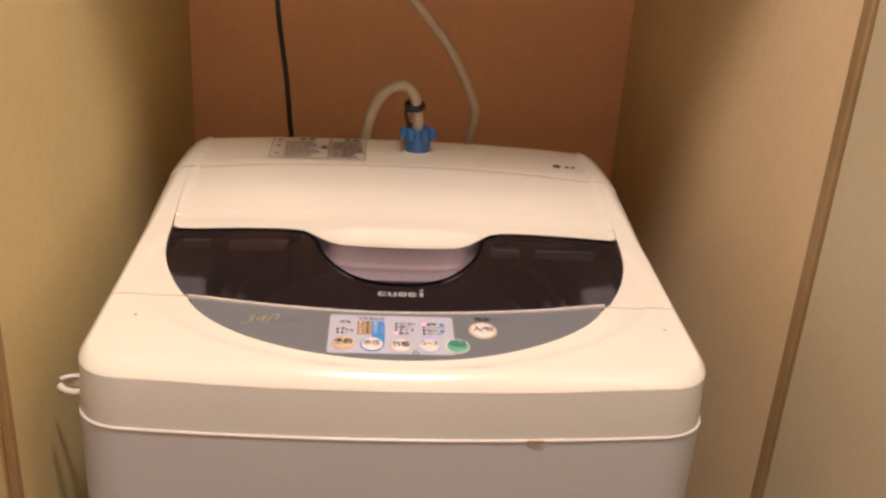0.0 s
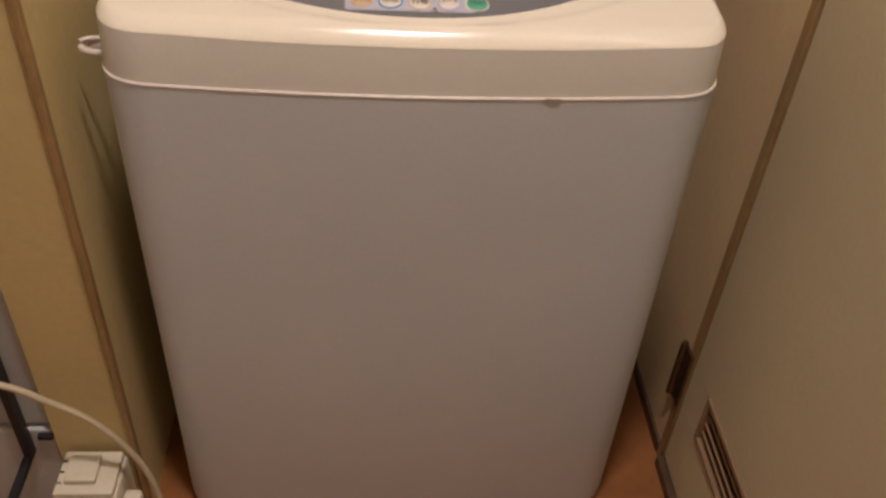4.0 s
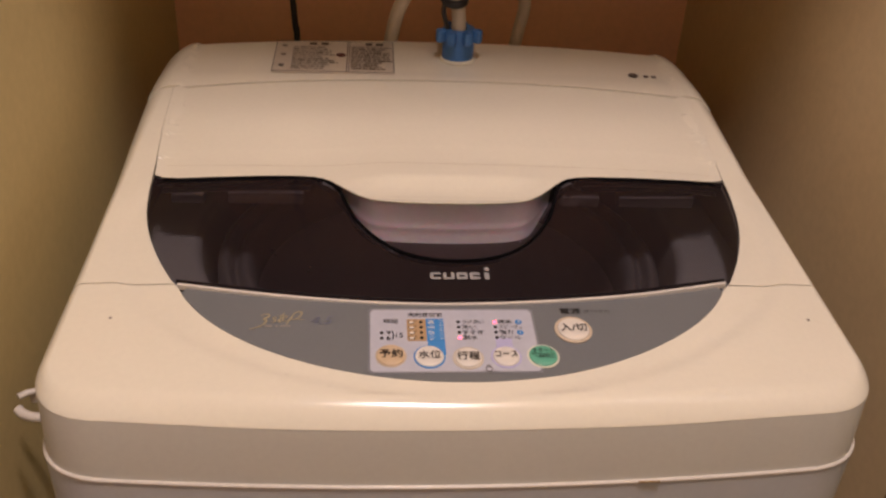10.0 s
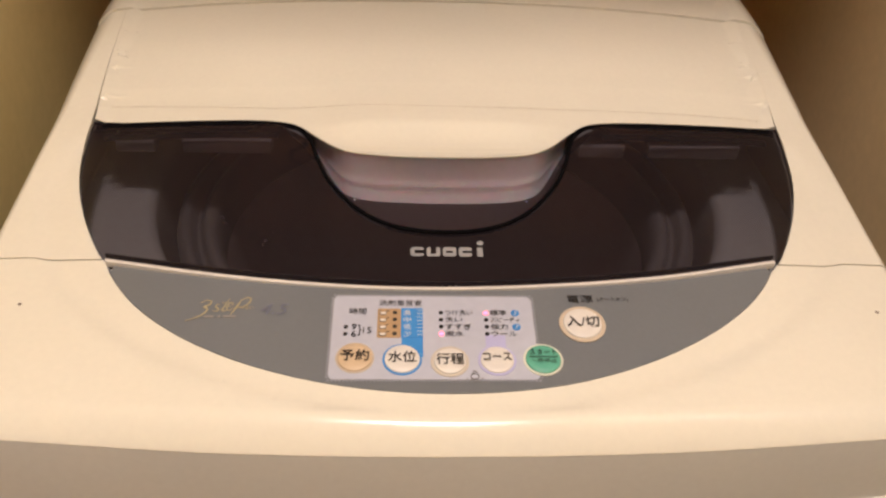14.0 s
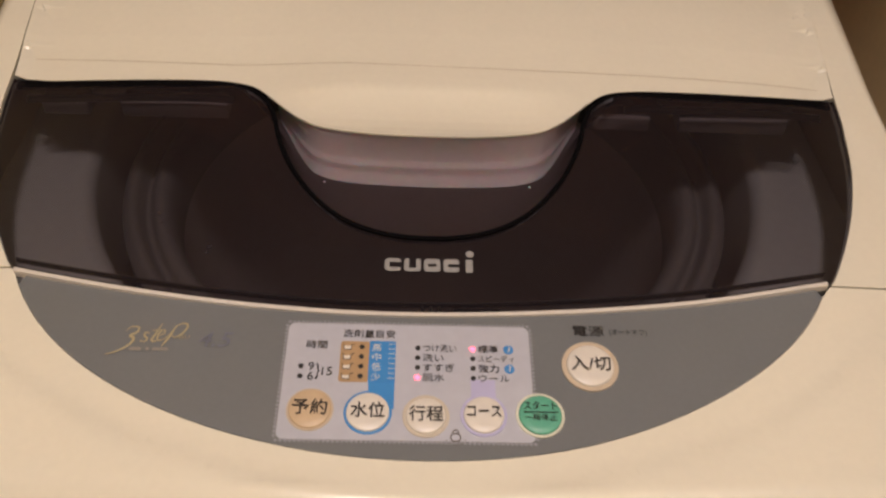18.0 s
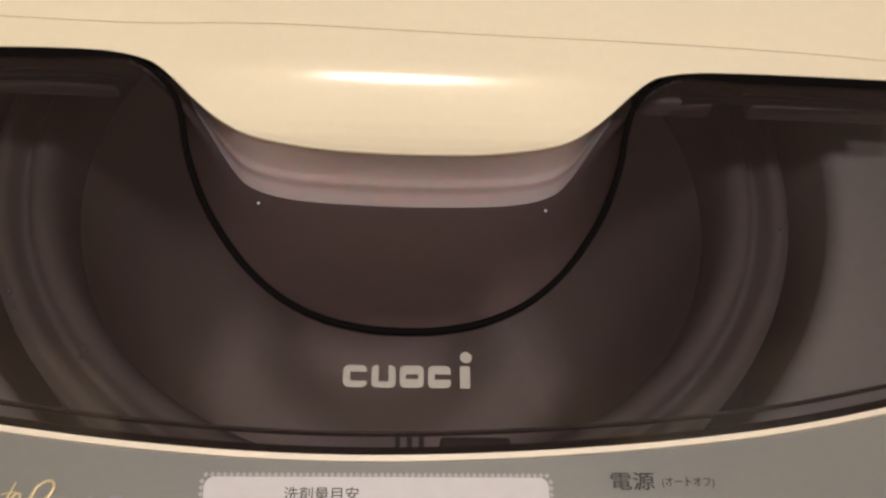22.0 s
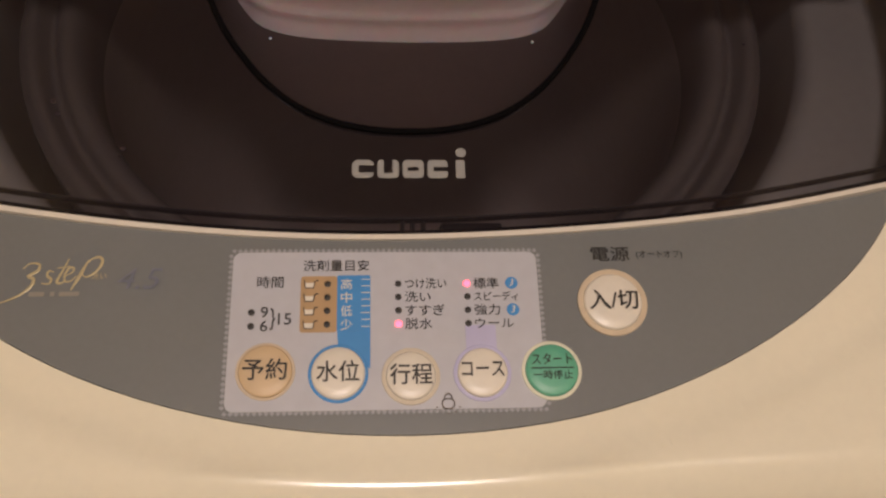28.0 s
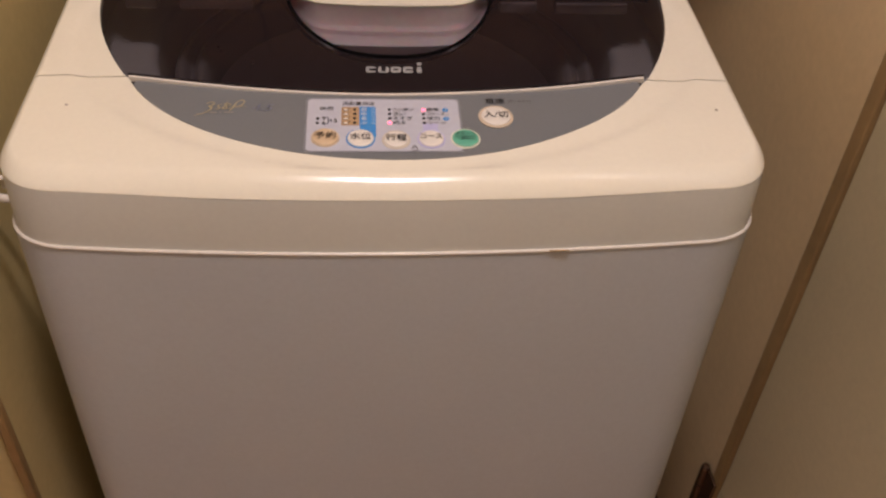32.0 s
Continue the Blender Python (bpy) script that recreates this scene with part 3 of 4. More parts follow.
def lpart(name, bm, mat, label="", smooth=35):
    ob = part(name, bm, mat, None, label, smooth)
    ob.parent = lid
    ob.matrix_parent_inverse = (Matrix.Translation(machine.location).inverted() @ Matrix.Translation(machine.location) @ Matrix.Translation(lid.location)).inverted()
    return ob


front_edge = [(x, seam(x) + 0.0026) for x in np.linspace(-0.1955, 0.1955, 48)]
sides = [(side_x(y) - 0.0006, y) for y in np.linspace(0.185, 0.303, 14)] + [(0.2372, 0.3135)]
win = front_edge + sides + notch_s + mirrored(notch_s[-2::-1]) + [(-x, y) for x, y in sides[::-1]]
lpart("lid_window", sheet([win], lambda x, y: top(x, y) + dome(x, y) - 0.0002, 0.003, 0.008, 0.010), SMOKE, "smoky translucent plastic lid window", 40)
rim_line = [p for p in notch_s if p[0] < 0.112]
lpart("window_edge", sweep([(x, y, top(x, y) + dome(x, y) + 0.0007) for x, y in rim_line + mirrored(rim_line[-2::-1])], lambda t: 0.0004 + 0.0009 * min(t, 1 - t, 0.12) / 0.12, 8), RIM, "black rim line of the finger recess", 60)
back_rim = [(0.2373, 0.3160), (0.2401, 0.345), (0.2423, 0.38), (0.2443, 0.4470)]
lid_loop = [(-x, y) for x, y in back_rim[::-1]] + mirrored(nose_s) + nose_s[-2::-1] + back_rim + [(x, rear_seam(x) - 0.0008) for x in np.linspace(0.232, -0.232, 24)]
lid_loop = [p for i, p in enumerate(lid_loop) if i == 0 or (abs(p[0] - lid_loop[i - 1][0]) + abs(p[1] - lid_loop[i - 1][1])) > 1e-5]


NOSE_Y = (0.255, 0.2645, 0.275, 0.282, 0.288, 0.292, 0.295, 0.2970, 0.2985, 0.3000, 0.3015, 0.3035, 0.306, 0.313, 0.330, 0.350, 0.38, 0.50)
NOSE_Z = (0.0048, 0.0021, -0.0014, -0.0026, -0.0026, -0.0021, -0.0014, -0.0007, -0.0001, 0.0006, 0.0014, 0.0022, 0.0025, 0.0024, 0.0016, 0.0007, 0.0, 0.0)


def lid_height(x, y):
    """The lid lies flush; its nose has a rounded crest, a shallow scoop and a raised lip over the finger recess."""
    swell = sum(np.interp(y + 0.0004 * k, NOSE_Y, NOSE_Z) for k in (-2, -1, 0, 1, 2)) / 5
    edge = np.interp(abs(x), NOSE_EDGE[0], NOSE_EDGE[1])
    near = 1 - ramp((abs(x) - 0.042) / 0.048)
    return top(x, y) + dome(x, y) + 0.0006 + swell * near + 0.0004 * near * ramp((edge + 0.004 - y) / 0.004)


NOSE_EDGE = ([p[0] for p in nose[::-1]], [p[1] for p in nose[::-1]])
lid_top = lpart("lid_panel", sheet([lid_loop], lid_height, 0.0011, 0.0010, 0.010), ABS, "cream plastic rear half of the lid", 50)
bev = lid_top.modifiers.new("rounded", "BEVEL")
bev.width, bev.segments, bev.limit_method, bev.angle_limit = 0.0005, 3, "ANGLE", radians(50)

# finger recess: smoky bowl, lilac back wall
foot = [(0.0855, 0.2995), (0.0800, 0.2940), (0.0748, 0.2880), (0.0697, 0.2820), (0.0640, 0.2765), (0.0560, 0.2727), (0.0450, 0.2703), (0.030, 0.2690), (0.012, 0.2684), (0.0, 0.2682)]
rim_right = notch_s[20:]
foot_s = smooth2(foot, 5)


def resample(pts, n):
    d = [0.0]
    for a, b in zip(pts, pts[1:]):
        d.append(d[-1] + math.hypot(b[0] - a[0], b[1] - a[1]))
    q = np.linspace(0, d[-1], n)
    return list(zip(np.interp(q, d, [p[0] for p in pts]), np.interp(q, d, [p[1] for p in pts])))


RN = 40
r_half, f_half = resample(rim_right, RN), resample(foot_s, RN)
r_all = r_half + mirrored(r_half[-2::-1])
f_all = f_half + [(-x, y) for x, y in f_half[-2::-1]]
DEEP = 0.031
bm = bmesh.new()
cols = []
for (rx, ry), (fx, fy) in zip(r_all, f_all):
    col = []
    span = min(max(0.3030 - fy, 0) / 0.026, 1)
    for k in range(11):
        t = k / 10
        s = t ** 1.15
        depth = DEEP * (0.30 + 0.70 * math.sin(span * math.pi / 2)) * math.sin(t * math.pi / 2) ** 0.85
        x, y = rx + (fx - rx) * s, ry + (fy - ry) * s
        col.append(bm.verts.new((x, y, top(x, y) + dome(rx, ry) * (1 - t) - 0.0004 - depth)))
    cols.append(col)
bowl_foot = [col[-1].co.z for col in cols]
for a, b in zip(cols, cols[1:]):
    for k in range(10):
        bm.faces.new((a[k], b[k], b[k + 1], a[k + 1]))
lpart("finger_bowl", bm, CUP, "smoky translucent bowl of the finger recess", 60)
bm = bmesh.new()
prev = None
for (fx, fy), zb in zip(f_all, bowl_foot):
    span = min(abs(fy - 0.31) / 0.03, 1)
    lip = float(np.interp(abs(fx), NOSE_EDGE[0], NOSE_EDGE[1])) + 0.0003
    zt = lid_height(fx, lip + 0.001) - 0.0012
    col = []
    for k in range(25):
        t = k / 24
        back = (lip - fy) * t ** 1.5 + (0.0006 + 0.0010 * span) * math.sin(math.pi * t) - 0.0006 * span * math.exp(-((t - 0.36) / 0.08) ** 2)
        col.append(bm.verts.new((fx, fy + back, zb + (zt - zb) * t)))
    if prev:
        for k in range(24):
            bm.faces.new((prev[k], col[k], col[k + 1], prev[k + 1]))
    prev = col
lpart("recess_wall", bm, LILAC, "lilac white back wall of the finger recess", 60)

lpart("window_rib", strip_between(lambda x: seam(x) + 0.0040, lambda x: seam(x) + 0.0062, -0.1955, 0.1955, -0.0045, 60, 0.004), RIM, "dark rib under the window's front edge")
lpart("window_rib", strip_between(lambda x: seam(x) + 0.0105, lambda x: seam(x) + 0.0112, -0.199, 0.199, -0.0045, 60, 0.003), TINT, "thin rib under the window's front edge")
REAR = sorted(mirrored(nose_s) + nose_s)


def rear_edge(x):
    """Front edge of the lid's cream half beside the nose."""
    return float(np.interp(x, [p[0] for p in REAR], [p[1] for p in REAR]))


for side in (-1, 1):
    for d, w in ((0.0064, 0.0006), (0.0088, 0.0005)):
        lpart("window_rib", strip_between(lambda x: rear_edge(x) - d, lambda x: rear_edge(x) - d + w, min(side * 0.112, side * 0.230), max(side * 0.112, side * 0.230), -0.0045, 20, 0.003), TINT, "thin rib under the window's rear edge")
lpart("latch", box(0.012, 0.036, seam(0.02) + 0.004, seam(0.02) + 0.010, top(0, 0.16) - 0.010, top(0, 0.16) - 0.0045, 0.0015), TINT, "dark latch under the window's front edge")
for x in (-0.003, 0.001, 0.005):
    lpart("latch_rib", box(x, x + 0.0016, seam(x) + 0.004, seam(x) + 0.0105, top(0, 0.16) - 0.009, top(0, 0.16) - 0.0045), TINT, "", 0)
bm = bmesh.new()
last = None
for i in range(41):
    x = -0.230 + 0.460 * i / 40
    y = 0.3243 - 0.0178 * x + 0.05 * x * x - 0.0022 * (1 - ramp((abs(x) - 0.042) / 0.048))
    pair = [bm.verts.new((x, y + d, lid_height(x, y) + 0.0002)) for d in (0.0, 0.00035)]
    if last:
        bm.faces.new((last[0], pair[0], pair[1], last[1]))
    last = pair
lpart("lid_scratch", bm, SCRATCH, "fine tan scratch line across the lid", 60)

# black strip along the window's rear edge
for side in (-1, 1):
    lpart("rear_strip", strip_between(lambda x: rear_edge(x) - 0.0003 - 0.0042 * ramp((abs(x) - 0.092) / 0.05), lambda x: rear_edge(x) + 0.0012, min(side * 0.092, side * 0.2355), max(side * 0.092, side * 0.2355), 0.0001, 30, 0.002), RIM, "black strip along the window's rear edge")
# water drops left on the window
for x, y, r in ((-0.1335, 0.2095, 0.0010), (-0.1310, 0.2040, 0.0009), (-0.1055, 0.1895, 0.0012), (-0.1065, 0.1865, 0.0007), (0.140, 0.240, 0.0007)):
    lpart("water_drop", turned([(0, -0.0002), (r, 0.0), (r * 0.92, r * 0.28), (r * 0.6, r * 0.5), (0, r * 0.62)], 12, (x, y, top(x, y) + dome(x, y))), CUP, "small clear water drop")

# small moulded nub, and two pale specks modelled for glints in the finger recess
lpart("wall_nub", turned([(0.0, 0.0), (0.0022, 0.0), (0.0019, 0.0012), (0.0010, 0.0020), (0.0, 0.0022)], 16, (0.0, 0.0, 0.0)), LILAC, "small moulded nub").data.transform(Matrix.Translation((-0.0015, 0.2728, 0.6990)) @ pose(0, 0, 0, 90, 0, 0))
for x in (-0.0580, 0.0578):
    lpart("glint_speck", turned([(0.0, 0.0), (0.0007, 0.0), (0.0006, 0.0004), (0.0, 0.0005)], 10, (x, 0.2648, 0.6832)), LILAC, "tiny pale speck in place of a glint")


# ---- controls and print on the panel ----
TILT = math.degrees(math.atan(0.12))


def on_panel(x, y, lift):
    return Matrix.Translation((x, y, top(x, y) + dome(x, y) + lift)) @ pose(0, 0, 0, TILT, 0, 0)


def flat(loop, thick):
    bm = bmesh.new()
    f = bm.faces.new([bm.verts.new((x, y, thick)) for x, y in loop])
    ex = bmesh.ops.extrude_face_region(bm, geom=[f])["geom"]
    for v in ex:
        if isinstance(v, bmesh.types.BMVert):
            v.co.z = 0
    return bm


def round_rect(w, h, r, n=5):
    out = []
    for cx, cy, a in ((w / 2 - r, h / 2 - r, 0), (-w / 2 + r, h / 2 - r, 90), (-w / 2 + r, -h / 2 + r, 180), (w / 2 - r, -h / 2 + r, 270)):
        out += [(cx + r * math.cos(radians(a + 90 * k / n)), cy + r * math.sin(radians(a + 90 * k / n))) for k in range(n + 1)]
    return out


def put(name, bm, mat, x, y, lift, label="", parent=None):
    ob = part(name, bm, mat, None, label, 40)
    m = on_panel(x, y, lift)
    holder = parent or machine
    bmat = m
    me = ob.data
    me.transform(Matrix.Translation(-machine.location) @ bmat)
    ob.parent = holder
    if parent is lid:
        ob.matrix_parent_inverse = Matrix.Translation(machine.location - lid.location)
    if parent is control_panel:
        ob.matrix_parent_inverse = Matrix.Translation(machine.location)
    return ob


def write(name, text, x, y, w, h, mat, lift, slant=0.0, parent=None, weight=0.009):
    """Lettering of a given width and height, centred at x, y on the panel."""
    c = bpy.data.curves.new("lettering", "FONT")
    c.body, c.size, c.align_x, c.align_y, c.shear, c.resolution_u = text, 1.0, "CENTER", "CENTER", slant, 3
    c.offset = min(weight, 0.003) if h < 0.0047 else weight
    tmp = new("lettering", c)
    bpy.context.view_layer.update()
    me = bpy.data.meshes.new_from_object(tmp.evaluated_get(bpy.context.evaluated_depsgraph_get()))
    bpy.data.objects.remove(tmp)
    bpy.data.curves.remove(c)
    co = np.empty(len(me.vertices) * 3)
    me.vertices.foreach_get("co", co)
    co = co.reshape(-1, 3)
    lo, hi = co.min(0), co.max(0)
    mid, size = (lo + hi) / 2, np.maximum(hi - lo, 1e-6)
    co = (co - mid) * [w / size[0], h / size[1], 0]
    me.vertices.foreach_set("co", co.ravel())
    me.update()
    bm = bmesh.new()
    bm.from_mesh(me)
    bpy.data.meshes.remove(me)
    return put(name, bm, mat, x, y, lift, "", parent)


# pale label with a fine toothed border
lab = put("label_plate", flat(round_rect(0.1095, 0.0580, 0.003), 0.0003), PALE, -0.0082, 0.1207, 0.0004, "pale lilac grey printed label")
teeth = bmesh.new()
for i in range(56):
    for yy in (-0.0296, 0.0296):
        d = bmesh.ops.create_circle(teeth, cap_ends=True, segments=4, radius=0.0009)["verts"]
        bmesh.ops.translate(teeth, verts=d, vec=(-0.0545 + i * 0.00198, yy, 0.0002))
for i in range(28):
    for xx in (-0.0555, 0.0555):
        d = bmesh.ops.create_circle(teeth, cap_ends=True, segments=4, radius=0.0009)["verts"]
        bmesh.ops.translate(teeth, verts=d, vec=(xx, -0.0275 + i * 0.00204, 0.0002))
tagged(put("label_border", teeth, BORDER, -0.0082, 0.1207, 0.0004, "fine toothed edge of the label"), kind="stuff")


def button(x, y, r, mat, ring, label, wide=0.0011):
    b = put("button", turned([(0, 0), (r, 0), (r, 0.0009), (r - 0.0002, 0.0013), (r - 0.0007, 0.0016), (r * 0.6, 0.0018), (0, 0.0018)], 40), mat, x, y, 0.0006, label)
    if ring:
        put("button_ring", turned([(r + 0.0001, 0), (r + wide, 0), (r + wide, 0.0006), (r + wide - 0.0002, 0.0008), (r + 0.0001, 0.0008), (r + 0.0001, 0)], 40, (0, 0, 0), False), ring, x, y, 0.0005, "", b)
    return b


b1 = button(-0.0497, 0.1056, 0.0092, TANB, PALETAN, "tan round button", 0.0009)
b2 = button(-0.0250, 0.1046, 0.0092, WHITEB, BLUEP, "cream round button with a blue ring", 0.0011)
b3 = button(-0.0001, 0.1033, 0.0085, WHITEB, PAPER, "cream round button with a pale tan ring", 0.0016)
b4 = button(0.0247, 0.1042, 0.0087, WHITEB, LILACP, "cream round button with a lilac ring", 0.0014)
b5 = button(0.0490, 0.1047, 0.0093, GREENB, PALEGREEN, "green round start button with a cream ring", 0.0013)
b6 = button(0.0733, 0.1296, 0.0106, WHITEB, PALETAN, "large cream round power button with a tan ring", 0.0022)
BL = 0.0032
write("lettering", "予約", -0.0497, 0.1056, 0.0150, 0.0075, INK, BL, 0.0, b1)
write("lettering", "水位", -0.0250, 0.1046, 0.0146, 0.0074, INK, BL, 0.0, b2)
write("lettering", "行程", -0.0001, 0.1033, 0.0146, 0.0074, INK, BL, 0.0, b3)
write("lettering", "コース", 0.0247, 0.1047, 0.0148, 0.0052, INK, BL, 0.0, b4)
write("lettering", "スタート", 0.0490, 0.1080, 0.0142, 0.0040, INK, BL, 0.0, b5)
put("lettering_rule", flat(round_rect(0.0150, 0.0004, 0.0001, 2), 0.0001), INK, 0.0490, 0.1048, BL, "", b5)
write("lettering", "一時停止", 0.0490, 0.1024, 0.0138, 0.0032, INK, BL, 0.0, b5)
write("lettering", "入/切", 0.0733, 0.1296, 0.0180, 0.0075, INK, BL, 0.0, b6)
PL = 0.0013
write("lettering", "電源", 0.0745, 0.1485, 0.0145, 0.0058, INK, 0.0007, 0.0, control_panel)
write("lettering", "(オートオフ)", 0.0930, 0.1481, 0.0175, 0.0036, INK, 0.0007, 0.0, control_panel)
write("lettering", "洗剤量目安", -0.0262, 0.1440, 0.0235, 0.0043, INK, PL, 0.0, lab)
write("lettering", "時間", -0.0494, 0.1378, 0.0093, 0.0044, INK, PL, 0.0, lab)
write("lettering", "9", -0.0510, 0.1266, 0.0026, 0.0040, INK, PL, 0.0, lab)
write("lettering", "6", -0.0510, 0.1216, 0.0026, 0.0040, INK, PL, 0.0, lab)
write("lettering", "}", -0.0480, 0.1241, 0.0018, 0.0080, INK, PL, 0.0, lab)
write("lettering", "15", -0.0439, 0.1241, 0.0046, 0.0042, INK, PL, 0.0, lab)

put("dose_block", flat(round_rect(0.0130, 0.0210, 0.0012), 0.0002), TANP, -0.0322, 0.1297, 0.0007, "tan printed block", lab)
put("level_block", flat(round_rect(0.0118, 0.0210, 0.0006), 0.0002), BLUEP, -0.0199, 0.1300, 0.0007, "blue printed block", lab)
put("level_tail", flat([(-0.0052, -0.006), (0.0059, -0.011), (0.0059, 0.006), (-0.0059, 0.006)], 0.0002), BLUEP, -0.0199, 0.1172, 0.00055, "blue printed tail", lab)
put("course_tail", flat(round_rect(0.0108, 0.0110, 0.0005), 0.0002), LILACP, 0.0248, 0.1160, 0.0007, "lilac printed tail", lab)


def led(x, y, lit):
    put("led", turned([(0, 0), (0.0012, 0), (0.0012, 0.0003), (0, 0.0006)], 12), LED_ON if lit else INK, x, y, 0.0010, "glowing red indicator" if lit else "unlit indicator", lab)


rows_y = [0.1370, 0.1320, 0.1270, 0.1220]
for i, y in enumerate(rows_y):
    cup = sweep([(-0.0023, 0.0015, 0), (-0.0019, -0.0014, 0), (0.0011, -0.0014, 0), (0.0014, 0.0009, 0), (0.0019, 0.0014, 0), (0.0028, 0.0015, 0)], 0.00026, 6)
    put("cup_outline", cup, PRINT, -0.0352, y, 0.0010, "", lab)
    cup = flat([(-0.0020, 0.0006), (-0.0017, -0.0012), (0.0009, -0.0012), (0.0012, 0.0006)], 0.0001)
    put("cup_mark", cup, WHITEB, -0.0352, y, 0.0009, "pale printed cup mark", lab)
    led(-0.0292, y, False)
    write("lettering", "高中低少"[i], -0.0225, y, 0.0040, 0.0040, WHITEB, 0.0010, 0.0, lab)
    for d in (0.0018, -0.0007):
        put("level_tick", flat(round_rect(0.0030, 0.0003, 0.0001, 2), 0.0001), WHITEB, -0.0157, y + d, 0.0010, "", lab)
    led(-0.0041, y, i == 3)
    led(0.0206, y, i == 0)
for s, w, y in (("つけ洗い", 0.0150, 0), ("洗い", 0.0092, 1), ("すすぎ", 0.0142, 2), ("脱水", 0.0096, 3)):
    write("lettering", s, -0.0018 + w / 2, rows_y[y], w, 0.0041, INK, PL, 0.0, lab)
for s, w, y in (("標準", 0.0092, 0), ("スピーディ", 0.0160, 1), ("強力", 0.0092, 2), ("ウール", 0.0138, 3)):
    write("lettering", s, 0.0229 + w / 2, rows_y[y], w, 0.0041 if y % 2 == 0 else 0.0036, INK, PL, 0.0, lab)
for y in (0.1372, 0.1271):
    put("badge", turned([(0, 0), (0.0023, 0), (0.0023, 0.0002), (0, 0.0002)], 20), BLUEP, 0.0368, y, 0.0008, "small blue printed badge", lab)
    write("lettering", "3", 0.0368, y, 0.0016, 0.0026, WHITEB, 0.0012, 0.3, lab)
for x in (-0.0555,):
    led(x, 0.1266, False)
    led(x, 0.1216, False)

# child lock mark under the buttons
put("lock_mark", sweep([(x, y, 0.0001) for x, y in round_rect(0.0042, 0.0034, 0.0015)], 0.00025, 6, True), PRINT, 0.0125, 0.0936, 0.0009, "small printed padlock mark", lab)
put("lock_shackle", sweep([(0.0013 * math.cos(a), 0.0014 + 0.0018 * math.sin(a), 0.0001) for a in np.linspace(0, math.pi, 9)], 0.00025, 6), PRINT, 0.0125, 0.0939, 0.0009, "", lab)
for i in range(5):
    a = radians(210 + 30 * i)
    put("lock_ray", flat(round_rect(0.0009, 0.0003, 0.0001, 2), 0.0001), PRINT, 0.0125 + 0.0045 * math.cos(a), 0.0945 + 0.0042 * math.sin(a), 0.0009, "", lab)

# gold lettering, foil number and plain bars beside the label
SCRIPT_3 = [(-24.0, -2.4), (-21.6, -0.4), (-18.6, -0.8), (-18.9, -3.2), (-21.8, -5.2), (-19.8, -6.4), (-20.6, -9.2), (-23.8, -12.2), (-27.6, -14.2), (-30.4, -15.3)]
SCRIPT_S = [(-13.2, -3.7), (-15.0, -3.3), (-15.4, -5.0), (-13.8, -6.5), (-14.6, -8.1), (-17.0, -7.9)]
SCRIPT_T = [(-8.6, 1.4), (-10.6, -4.0), (-11.8, -7.3), (-10.4, -7.9), (-9.0, -6.8)]
SCRIPT_BAR = [(-12.4, -2.3), (-8.0, -1.5)]
SCRIPT_E = [(-9.4, -5.2), (-7.0, -3.9), (-6.6, -2.2), (-8.2, -2.2), (-9.4, -4.8), (-9.0, -7.2), (-7.0, -7.0), (-5.4, -5.2)]
SCRIPT_P = [(-1.9, 0.9), (-4.3, -5.2), (-6.7, -10.6)]
SCRIPT_BOWL = [(-3.2, -2.0), (-1.2, 0.9), (1.6, 2.0), (3.0, 0.2), (1.2, -3.5), (-2.0, -5.6), (-3.6, -4.4)]
for stroke, thin, thick in ((SCRIPT_3, 0.00022, 0.00062), (SCRIPT_S, 0.00022, 0.00048), (SCRIPT_T, 0.00020, 0.00055), (SCRIPT_BAR, 0.00016, 0.00028), (SCRIPT_E, 0.00018, 0.00042), (SCRIPT_P, 0.00024, 0.00066), (SCRIPT_BOWL, 0.00018, 0.00052)):
    pen = sweep(curve([(x / 1000, y / 1000, 0) for x, y in stroke], 6), lambda t, a=thin, b=thick: a + (b - a) * math.sin(math.pi * t) ** 1.3, 8)
    for v in pen.verts:
        v.co.z *= 0.25
    put("lettering", pen, GOLD, -0.1117, 0.1462, 0.0006, "gold script lettering", control_panel)
write("lettering", "洗い", -0.1093, 0.1410, 0.0052, 0.0026, GOLD, 0.0007, 0.0, control_panel, 0.0)
for x, w in ((-0.1299, 0.0052), (-0.1245, 0.0014), (-0.1188, 0.0068)):
    put("code_bar", flat(round_rect(w, 0.0017, 0.0003, 2), 0.0001), CODE, x, 0.1344, 0.0006, "thin pale printed bar", control_panel)
write("lettering", "4.5", -0.0950, 0.1398, 0.0150, 0.0078, ICE, 0.0007, 0.25, control_panel, -0.004)

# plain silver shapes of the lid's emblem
EM = 0.0008


def slotted(w, h, r, side, depth, gap):
    """A rounded bar with a slot cut into one side."""
    loop = round_rect(w, h, r)
    if side == "right":
        return loop + [(w / 2, -gap / 2), (w / 2 - depth, -gap / 2), (w / 2 - depth, gap / 2), (w / 2, gap / 2)]
    return loop[:6] + [(gap / 2, h / 2), (gap / 2, h / 2 - depth), (-gap / 2, h / 2 - depth), (-gap / 2, h / 2)] + loop[6:]


def ringed(w, h, r, hole_w, hole_h):
    """A rounded bar with a narrow hole through it."""
    bm = bmesh.new()
    outer, inner = ([bm.verts.new((x, y, 0.0002)) for x, y in loop] for loop in (round_rect(w, h, r), round_rect(hole_w, hole_h, 0.0006)))
    for k in range(len(outer)):
        n = (k + 1) % len(outer)
        bm.faces.new((outer[k], outer[n], inner[n], inner[k]))
    return bm


